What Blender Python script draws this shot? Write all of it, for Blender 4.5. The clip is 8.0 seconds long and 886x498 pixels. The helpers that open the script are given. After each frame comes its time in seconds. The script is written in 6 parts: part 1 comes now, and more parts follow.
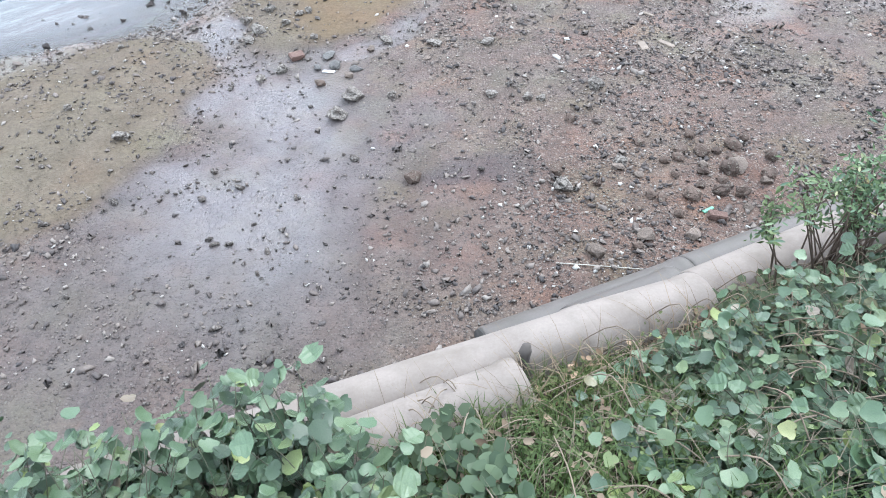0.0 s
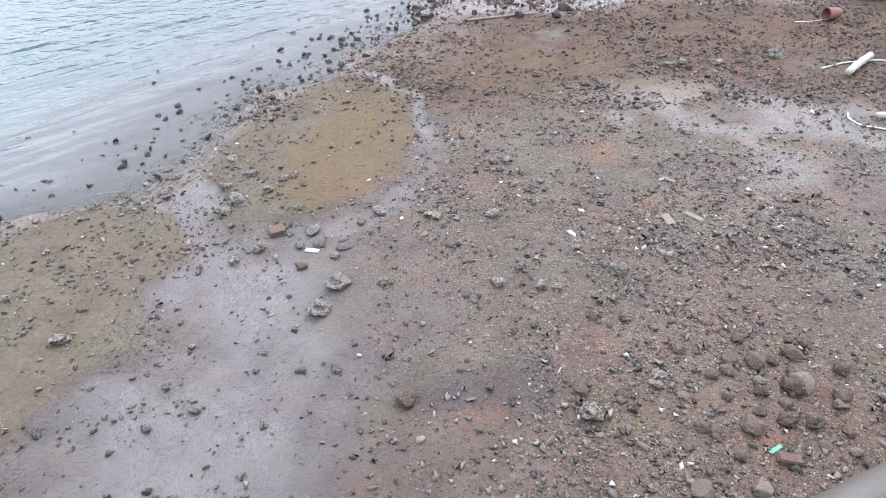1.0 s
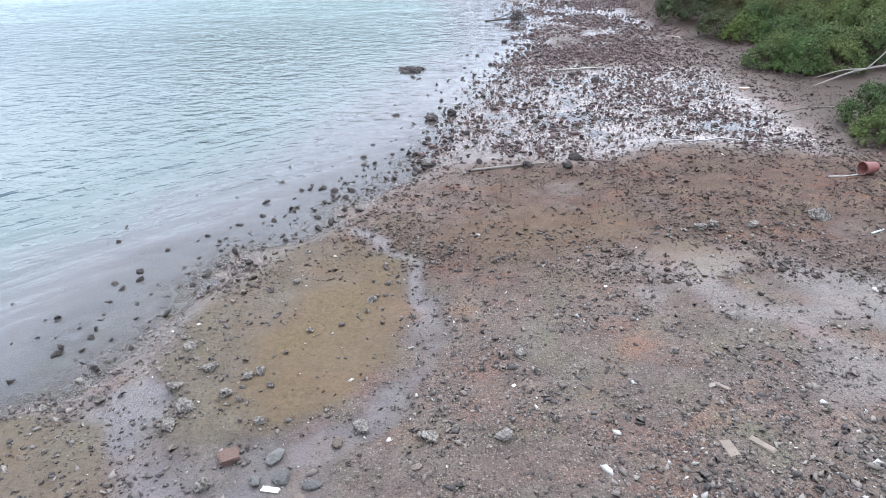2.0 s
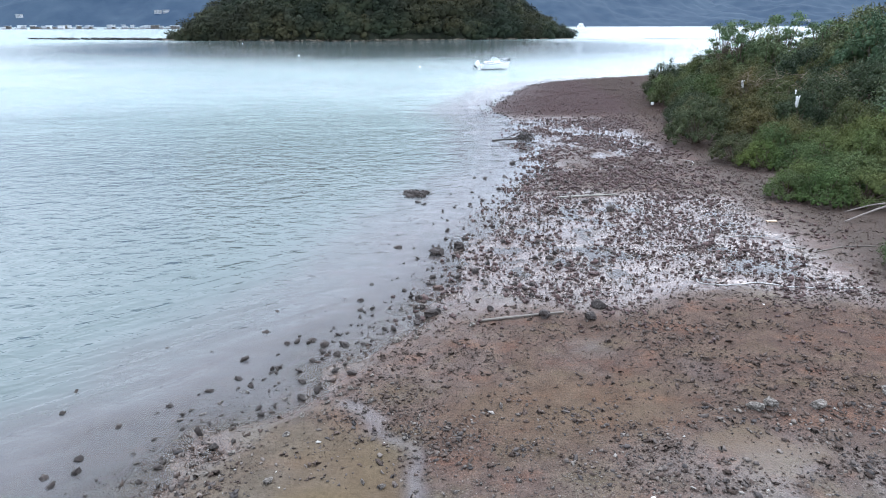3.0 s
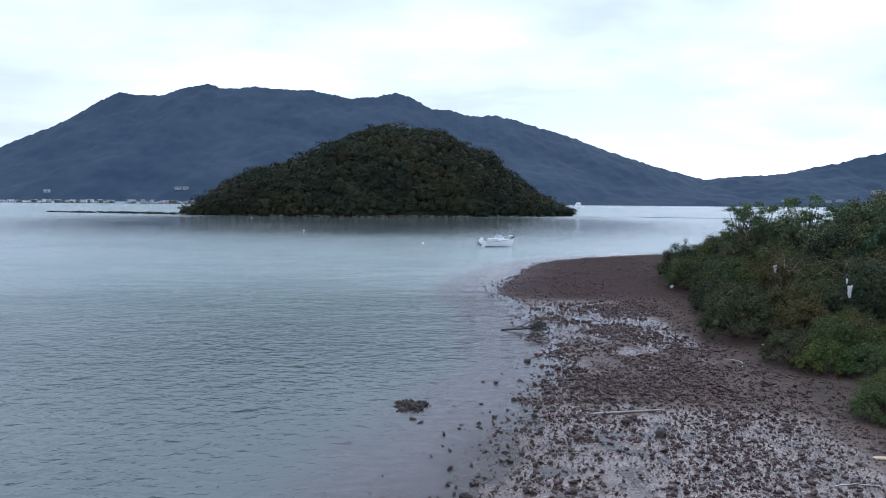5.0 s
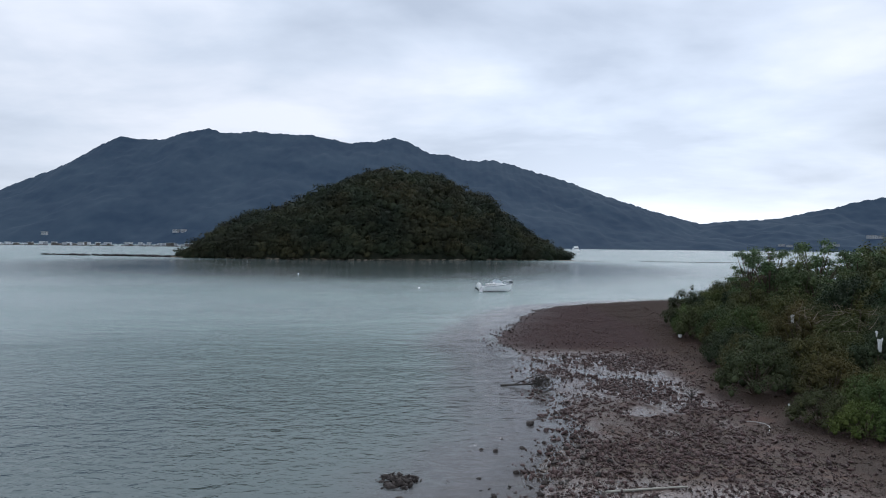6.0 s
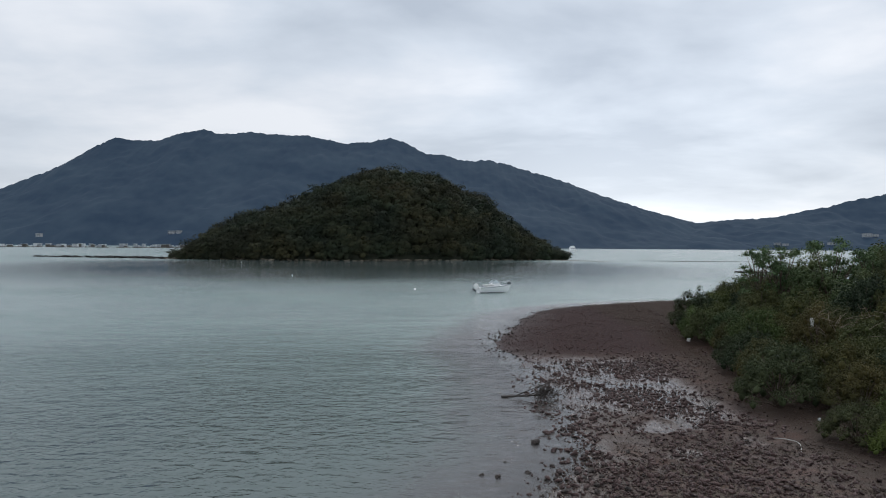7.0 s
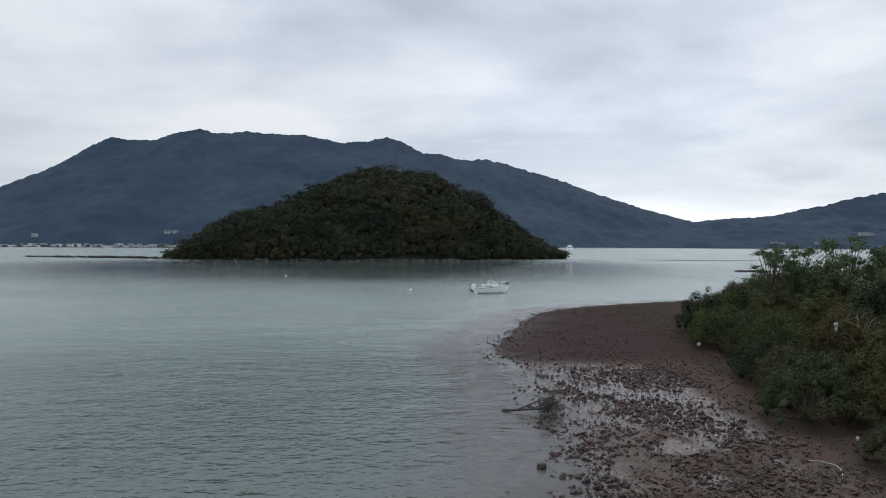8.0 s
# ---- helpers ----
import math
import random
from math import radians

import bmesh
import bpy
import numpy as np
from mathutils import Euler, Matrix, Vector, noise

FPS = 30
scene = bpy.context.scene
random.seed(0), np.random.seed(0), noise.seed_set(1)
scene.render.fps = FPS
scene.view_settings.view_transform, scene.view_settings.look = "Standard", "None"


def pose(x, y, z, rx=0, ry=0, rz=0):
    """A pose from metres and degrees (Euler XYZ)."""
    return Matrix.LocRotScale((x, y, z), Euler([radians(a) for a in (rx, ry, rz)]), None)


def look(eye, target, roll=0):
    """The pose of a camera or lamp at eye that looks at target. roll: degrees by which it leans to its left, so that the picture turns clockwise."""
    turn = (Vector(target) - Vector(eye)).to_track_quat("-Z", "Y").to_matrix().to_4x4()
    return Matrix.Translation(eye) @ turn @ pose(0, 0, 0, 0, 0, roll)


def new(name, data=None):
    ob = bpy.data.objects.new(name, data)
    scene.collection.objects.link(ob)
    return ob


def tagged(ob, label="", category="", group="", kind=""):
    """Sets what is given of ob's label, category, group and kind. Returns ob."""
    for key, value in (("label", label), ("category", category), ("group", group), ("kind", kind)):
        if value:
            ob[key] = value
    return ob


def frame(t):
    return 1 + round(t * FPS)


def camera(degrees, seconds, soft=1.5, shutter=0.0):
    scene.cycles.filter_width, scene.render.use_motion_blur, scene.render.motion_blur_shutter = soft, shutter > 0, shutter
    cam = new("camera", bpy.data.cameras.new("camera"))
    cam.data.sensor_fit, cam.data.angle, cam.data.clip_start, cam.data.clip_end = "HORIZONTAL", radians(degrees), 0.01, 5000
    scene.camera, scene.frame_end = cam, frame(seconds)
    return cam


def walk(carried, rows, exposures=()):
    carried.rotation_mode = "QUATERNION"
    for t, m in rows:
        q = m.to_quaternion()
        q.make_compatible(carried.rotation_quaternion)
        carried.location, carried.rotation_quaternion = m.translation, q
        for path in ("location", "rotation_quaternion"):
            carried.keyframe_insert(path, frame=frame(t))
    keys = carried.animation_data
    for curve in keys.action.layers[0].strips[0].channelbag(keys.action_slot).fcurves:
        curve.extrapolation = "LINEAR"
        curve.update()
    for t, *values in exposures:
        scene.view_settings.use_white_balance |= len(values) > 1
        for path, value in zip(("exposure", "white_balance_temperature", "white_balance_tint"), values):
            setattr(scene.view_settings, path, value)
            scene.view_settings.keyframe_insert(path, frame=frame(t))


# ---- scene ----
cam = camera(68.6, 8.0, 1.0)
PATH = [
    (0, (-0.052, 0.147, 5.491), (-0.047, 1.516, 4.033), -1.5),
    (0.5, (0.012, 1.109, 5.548), (0.025, 2.583, 4.196), -1.3),
    (1, (-0.019, 2.078, 5.469), (-0.001, 3.657, 4.241), -1.4),
    (1.5, (0.024, 3.157, 5.451), (0.048, 4.834, 4.362), -1.0),
    (2, (0.073, 4.241, 5.44), (0.092, 6.008, 4.503), -0.9),
    (2.2, (0.1, 4.617, 5.446), (0.115, 6.416, 4.571), -1.0),
    (3.3, (0.005, 6.943, 5.775), (0.021, 8.856, 5.192), 0.3),
    (3.5, (0.015, 7.367, 5.78), (0.03, 9.293, 5.243), 0.4),
    (4, (-0.01, 8.412, 5.761), (0.001, 10.37, 5.351), 0.4),
    (4.5, (0.016, 9.528, 5.758), (0.024, 11.508, 5.476), 0.5),
    (5, (0.066, 10.658, 5.804), (0.073, 12.653, 5.659), 0.5),
    (5.2, (0.067, 11.062, 5.815), (0.072, 13.06, 5.727), 0.7),
    (6.5, (0.248, 13.735, 5.877), (0.267, 15.735, 5.87), 0.5),
    (7, (0.248, 14.789, 5.855), (0.272, 16.789, 5.844), 0.4),
    (7.5, (0.295, 15.872, 5.837), (0.323, 17.871, 5.823), 0.4),
    (8, (0.354, 16.986, 5.858), (0.387, 18.985, 5.845), 0.3),
]
# brightness and white balance drift as the picture tilts up to the sky
EXPOSURES = [(0.0, 2.36, 5900, 10), (0.5, 2.16, 6080, 16), (1.0, 2.1, 6150, 14), (2.0, 1.97, 6000, 13), (3.5, 1.5, 5850, 12), (4.5, 0.92, 5640, 9), (5.2, 0.49, 5680, 17), (6.4, 0.17, 6350, 11), (8.0, 0.1, 6500, 11)]
walk(cam, [(t, look(eye, target, roll)) for t, eye, target, roll in PATH], EXPOSURES)

# ---------------------------------------------------------------- sky and light
world = bpy.data.worlds.new("overcast_sky")
scene.world = world
world.use_nodes = True
wn, wl = world.node_tree.nodes, world.node_tree.links
wn.clear()
w_out = wn.new("ShaderNodeOutputWorld")
w_bg = wn.new("ShaderNodeBackground")
w_bg.inputs["Strength"].default_value = 1.0
sky = wn.new("ShaderNodeTexSky")
sky.sky_type = "NISHITA"
sky.sun_disc = False
sky.sun_elevation = radians(48)
sky.sun_rotation = radians(25)
sky_dim = wn.new("ShaderNodeMixRGB")
sky_dim.blend_type = "MULTIPLY"
sky_dim.inputs["Fac"].default_value = 1.0
sky_dim.inputs["Color2"].default_value = (0.1, 0.1, 0.1, 1)
wl.new(sky.outputs["Color"], sky_dim.inputs["Color1"])
# cloud deck: direction projected onto a flat ceiling so that the banks flatten towards the horizon
geo = wn.new("ShaderNodeTexCoord")
sep = wn.new("ShaderNodeSeparateXYZ")
wl.new(geo.outputs["Generated"], sep.inputs[0])


def wmath(op, a, b=None):
    n = wn.new("ShaderNodeMath")
    n.operation = op
    for i, v in enumerate((a, b)):
        if v is None:
            continue
        if isinstance(v, (int, float)):
            n.inputs[i].default_value = v
        else:
            wl.new(v, n.inputs[i])
    return n.outputs[0]


zc = wmath("ADD", wmath("MAXIMUM", sep.outputs["Z"], 0.0), 0.16)
comb = wn.new("ShaderNodeCombineXYZ")
wl.new(wmath("DIVIDE", sep.outputs["X"], zc), comb.inputs[0])
wl.new(wmath("DIVIDE", sep.outputs["Y"], zc), comb.inputs[1])


def wnoise(scale, detail, rough, offset):
    m = wn.new("ShaderNodeMapping")
    m.inputs["Location"].default_value = offset
    m.inputs["Scale"].default_value = (0.95, 1.15, 1.0)
    wl.new(comb.outputs[0], m.inputs[0])
    n = wn.new("ShaderNodeTexNoise")
    n.inputs["Scale"].default_value = scale
    n.inputs["Detail"].default_value = detail
    n.inputs["Roughness"].default_value = rough
    n.inputs["Distortion"].default_value = 0.25
    wl.new(m.outputs[0], n.inputs["Vector"])
    return n.outputs["Fac"]


big = wnoise(0.62, 5.0, 0.5, (3.3, 1.7, 0))
small = wnoise(1.7, 6.0, 0.55, (7.1, 2.2, 0))
cloud = wmath("ADD", wmath("MULTIPLY", big, 0.75), wmath("MULTIPLY", small, 0.25))
ramp = wn.new("ShaderNodeValToRGB")
ramp.color_ramp.elements[0].position = 0.39
ramp.color_ramp.elements[0].color = (0.43, 0.49, 0.565, 1)
ramp.color_ramp.elements[1].position = 0.62
ramp.color_ramp.elements[1].color = (0.83, 0.86, 0.90, 1)
mid = ramp.color_ramp.elements.new(0.5)
mid.color = (0.60, 0.665, 0.74, 1)
wl.new(cloud, ramp.inputs[0])
# thin bright cloud low over the hills
low = wmath("POWER", wmath("SUBTRACT", 1.0, wmath("MAXIMUM", wmath("MINIMUM", sep.outputs["Z"], 1.0), 0.0)), 7.0)
glow = wn.new("ShaderNodeMixRGB")
wl.new(wmath("MULTIPLY", low, 0.55), glow.inputs["Fac"])
wl.new(ramp.outputs["Color"], glow.inputs["Color1"])
glow.inputs["Color2"].default_value = (0.88, 0.92, 0.97, 1)
mix = wn.new("ShaderNodeMixRGB")
mix.inputs["Fac"].default_value = 0.93
wl.new(sky_dim.outputs["Color"], mix.inputs["Color1"])
wl.new(glow.outputs["Color"], mix.inputs["Color2"])
wl.new(mix.outputs["Color"], w_bg.inputs["Color"])
# an overcast sky is brightest overhead
# and thinner towards the side where the sun stands
sunward = wmath("ADD", wmath("MULTIPLY", sep.outputs["X"], math.sin(radians(16))), wmath("MULTIPLY", sep.outputs["Y"], math.cos(radians(16))))
sunward = wmath("MULTIPLY", wmath("POWER", wmath("MAXIMUM", sunward, 0.0), 22.0), 0.33)
wl.new(wmath("ADD", wmath("ADD", 0.87, sunward), wmath("MULTIPLY", wmath("POWER", wmath("MAXIMUM", sep.outputs["Z"], 0.0), 1.5), 0.63)), w_bg.inputs["Strength"])
wl.new(w_bg.outputs[0], w_out.inputs["Surface"])

sun = new("sun", bpy.data.lights.new("sun", "SUN"))
sun.data.energy = 0.6
sun.data.angle = radians(25)
sun.data.color = (1.0, 0.96, 0.9)
sun.matrix_world = look((25, 54, 66), (0, 0, 0))

# ---------------------------------------------------------------- helpers of this scene


class Mat:
    """A node material under construction."""

    def __init__(self, name):
        self.m = bpy.data.materials.new(name)
        self.m.use_nodes = True
        self.n, self.l = self.m.node_tree.nodes, self.m.node_tree.links
        self.b = self.n["Principled BSDF"]
        self.out = self.n["Material Output"]
        self.pos = self.n.new("ShaderNodeNewGeometry")
        self.tc = self.n.new("ShaderNodeTexCoord")

    def link(self, a, b):
        self.l.new(a, b)

    def attr(self, name):
        a = self.n.new("ShaderNodeAttribute")
        a.attribute_name = name
        return a.outputs["Fac"]

    def noise(self, scale, detail=4.0, rough=0.55, stretch=(1, 1, 1), local=False, kind="noise"):
        mp = self.n.new("ShaderNodeMapping")
        mp.inputs["Scale"].default_value = stretch
        self.link(self.tc.outputs["Object"] if local else self.pos.outputs["Position"], mp.inputs[0])
        if kind == "voronoi":
            t = self.n.new("ShaderNodeTexVoronoi")
            t.inputs["Scale"].default_value = scale
            self.link(mp.outputs[0], t.inputs["Vector"])
            return t.outputs["Distance"]
        t = self.n.new("ShaderNodeTexNoise")
        t.inputs["Scale"].default_value = scale
        t.inputs["Detail"].default_value = detail
        t.inputs["Roughness"].default_value = rough
        self.link(mp.outputs[0], t.inputs["Vector"])
        return t.outputs["Fac"]

    def ramp(self, fac, *stops):
        r = self.n.new("ShaderNodeValToRGB")
        e = r.color_ramp.elements
        while len(e) < len(stops):
            e.new(0.5)
        for el, (p, c) in zip(e, stops):
            el.position = p
            el.color = (*c, 1) if isinstance(c, tuple) else (c, c, c, 1)
        self.link(fac, r.inputs[0])
        return r.outputs["Color"]

    def mix(self, fac, a, b, mode="MIX"):
        n = self.n.new("ShaderNodeMixRGB")
        n.blend_type = mode
        for s, v in zip(("Fac", "Color1", "Color2"), (fac, a, b)):
            if isinstance(v, (int, float)):
                n.inputs[s].default_value = v if s == "Fac" else (v, v, v, 1)
            elif isinstance(v, tuple):
                n.inputs[s].default_value = (*v, 1)
            else:
                self.link(v, n.inputs[s])
        return n.outputs["Color"]

    def math(self, op, a, b=0.0, clamp=False):
        n = self.n.new("ShaderNodeMath")
        n.operation = op
        n.use_clamp = clamp
        for i, v in enumerate((a, b)):
            if isinstance(v, (int, float)):
                n.inputs[i].default_value = v
            else:
                self.link(v, n.inputs[i])
        return n.outputs[0]

    def rand(self, island=False):
        if island:
            return self.pos.outputs["Random Per Island"]
        return self.n.new("ShaderNodeObjectInfo").outputs["Random"]

    def bump(self, height, strength=0.5, distance=0.01, to=None):
        b = self.n.new("ShaderNodeBump")
        b.inputs["Strength"].default_value = strength
        b.inputs["Distance"].default_value = distance
        self.link(height, b.inputs["Height"])
        self.link(b.outputs[0], to or self.b.inputs["Normal"])
        return b.outputs[0]

    def set(self, color=None, rough=None, metal=None, **more):
        for s, v in (("Base Color", color), ("Roughness", rough), ("Metallic", metal), *more.items()):
            if v is None:
                continue
            if isinstance(v, (int, float)):
                self.b.inputs[s].default_value = v
            elif isinstance(v, tuple):
                self.b.inputs[s].default_value = (*v, 1)
            else:
                self.link(v, self.b.inputs[s])
        return self


def simple(name, color, rough=0.6, metal=0.0, vary=0.25, scale=12.0, bump=0.15):
    """A plain surface with two scales of wear."""
    m = Mat(name)
    n1, n2 = m.noise(scale, 5, 0.6, local=True), m.noise(scale * 0.17, 3, 0.5, local=True)
    c1 = tuple(v * (1 - vary) for v in color)
    c2 = tuple(min(1.0, v * (1 + vary)) for v in color)
    c = m.mix(0.5, m.ramp(n1, (0.3, c1), (0.7, c2)), m.ramp(n2, (0.35, c1), (0.65, c2)))
    m.set(c, rough, metal)
    m.bump(n1, bump, 0.01)
    return m.m


def mesh_of(name, verts, faces, mat=None, smooth=True):
    """A mesh from vertices and faces (lists or arrays)."""
    me = bpy.data.meshes.new(name)
    if isinstance(faces, np.ndarray):
        nv, nf, k = len(verts), len(faces), faces.shape[1]
        me.vertices.add(nv)
        me.vertices.foreach_set("co", np.asarray(verts, np.float32).ravel())
        me.loops.add(nf * k)
        me.loops.foreach_set("vertex_index", faces.astype(np.int32).ravel())
        me.polygons.add(nf)
        me.polygons.foreach_set("loop_start", np.arange(0, nf * k, k, dtype=np.int32))
        me.update(calc_edges=True)
        me.validate()
    else:
        me.from_pydata([tuple(v) for v in verts], [], [tuple(f) for f in faces])
        me.update()
    if mat:
        me.materials.append(mat)
    if smooth:
        me.polygons.foreach_set("use_smooth", np.ones(len(me.polygons), bool))
    return me


def field(me, name, values):
    a = me.attributes.new(name, "FLOAT", "POINT")
    a.data.foreach_set("value", np.asarray(values, np.float32))


def from_bm(name, bm, mat=None, smooth=False):
    me = bpy.data.meshes.new(name)
    bm.normal_update()
    bm.to_mesh(me)
    bm.free()
    if mat:
        me.materials.append(mat)
    if smooth:
        me.polygons.foreach_set("use_smooth", np.ones(len(me.polygons), bool))
    return me


def part(name, me, parent, label=""):
    """A mesh (or bmesh-made mesh) as one object under a thing or part."""
    ob = new(name, me)
    ob.parent = parent
    return tagged(ob, label)


def thing(name, label, category, at=(0, 0, 0), turn=0.0, group="", kind=""):
    ob = new(name)
    ob.matrix_basis = pose(*at, 0, 0, turn)
    ob.empty_display_size = 0.2
    return tagged(ob, label, category, group, kind)


def box(w, d, h, at=(0, 0, 0), bevel=0.0, bm=None, rot=None):
    bm = bm or bmesh.new()
    m = Matrix.Translation(at) @ (rot or Matrix.Identity(4)) @ Matrix.Diagonal((w, d, h, 1))
    g = bmesh.ops.create_cube(bm, size=1, matrix=m)
    if bevel:
        es = list({e for v in g["verts"] for e in v.link_edges})
        bmesh.ops.bevel(bm, geom=es, offset=bevel, segments=2, affect="EDGES")
    return bm


def tube(points, radii, sides=8, cap=True):
    """Vertices and faces of a tube along points."""
    pts = [Vector(p) for p in points]
    if isinstance(radii, (int, float)):
        radii = [radii] * len(pts)
    vs, fs = [], []
    for i, (p, r) in enumerate(zip(pts, radii)):
        d = (pts[min(i + 1, len(pts) - 1)] - pts[max(i - 1, 0)]).normalized()
        a = d.cross(Vector((0, 0, 1)))
        a = a.normalized() if a.length > 0.05 else Vector((1, 0, 0))
        b = a.cross(d).normalized()
        for k in range(sides):
            t = 2 * math.pi * k / sides
            vs.append(p + (a * math.cos(t) + b * math.sin(t)) * r)
    for i in range(len(pts) - 1):
        for k in range(sides):
            k2 = (k + 1) % sides
            fs.append((i * sides + k, i * sides + k2, (i + 1) * sides + k2, (i + 1) * sides + k))
    if cap:
        fs.append(tuple(range(sides))[::-1])
        fs.append(tuple((len(pts) - 1) * sides + k for k in range(sides)))
    return vs, fs


def join(*pieces):
    vs, fs = [], []
    for v, f in pieces:
        o = len(vs)
        vs += list(v)
        fs += [tuple(i + o for i in q) for q in f]
    return vs, fs


def soft_curve(points, steps=6):
    """Points on a smooth line through the given ones."""
    p = [Vector(q) for q in points]
    out = []
    for i in range(len(p) - 1):
        a, b, c, d = p[max(i - 1, 0)], p[i], p[i + 1], p[min(i + 2, len(p) - 1)]
        for s in range(steps):
            t = s / steps
            out.append(0.5 * (2 * b + (c - a) * t + (2 * a - 5 * b + 4 * c - d) * t * t + (3 * b - a - 3 * c + d) * t ** 3))
    return out + [p[-1]]


def value_noise(x, y, cell, seed):
    """Smooth noise between -1 and 1 over arrays of x and y, for features about one cell wide."""
    r = np.random.RandomState(seed)
    table = r.uniform(-1, 1, (256, 256))
    u, v = np.asarray(x) / cell + 1000.37, np.asarray(y) / cell + 1000.71
    i, j = np.floor(u).astype(int), np.floor(v).astype(int)
    fu, fv = u - i, v - j
    fu, fv = fu * fu * (3 - 2 * fu), fv * fv * (3 - 2 * fv)
    q = lambda a, b: table[(i + a) % 256, (j + b) % 256]
    return (q(0, 0) * (1 - fu) + q(1, 0) * fu) * (1 - fv) + (q(0, 1) * (1 - fu) + q(1, 1) * fu) * fv


def step(v, a, b):
    t = np.clip((v - a) / (b - a), 0, 1)
    return t * t * (3 - 2 * t)


# ---------------------------------------------------------------- the lie of the shore
# (how far along the shore, where the water's edge lies across it)
EDGE_Y = np.array([-40, 0, 5, 8, 9.8, 10.3, 10.8, 12.6, 13.6, 14.6, 15.6, 17.2, 18.4, 20.1, 22, 24.5, 27, 29.2, 31.2, 32.5, 35, 38, 41, 45, 48.5, 51, 53.5, 56.6, 60, 66, 72, 76, 79, 82, 86, 92])
EDGE_X = np.array([-30, -16, -11, -8.6, -6.4, -5.4, -4.4, -3.9, -3.3, -3.0, -1.75, -1.3, -0.3, 0.5, 1.0, 1.7, 2.5, 3.3, 3.9, 4.7, 5.0, 5.1, 5.2, 5.2, 4.7, 4.0, 3.9, 4.6, 5.7, 7.2, 9.3, 12, 15.5, 20, 28, 70])
# thin wet rills over the gravel
RILL = [(2.8, 16.7), (4.6, 16.0), (4.8, 14.8), (5.2, 13.6), (5.9, 12.6), (7.0, 11.6), (5.2, 13.6), (6.5, 14.1), (8.4, 14.9)]
BANK = radians(21)  # the way the pipes run
BANK_N = (-math.sin(BANK), math.cos(BANK))


def blob(x, y, cx, cy, rx, ry, turn=0.0, soft=0.25):
    c, s = math.cos(turn), math.sin(turn)
    u, v = ((x - cx) * c + (y - cy) * s) / rx, (-(x - cx) * s + (y - cy) * c) / ry
    return 1 - step(np.hypot(u, v), 1 - soft, 1 + soft)


def strip(x, y, line, width):
    """1 near a line of points, falling to 0 at width."""
    d = np.full(np.shape(x), 1e9)
    for (ax, ay), (bx, by) in zip(line, line[1:]):
        t = np.clip(((x - ax) * (bx - ax) + (y - ay) * (by - ay)) / ((bx - ax) ** 2 + (by - ay) ** 2), 0, 1)
        d = np.minimum(d, np.hypot(x - ax - t * (bx - ax), y - ay - t * (by - ay)))
    return 1 - step(d, width * 0.35, width)


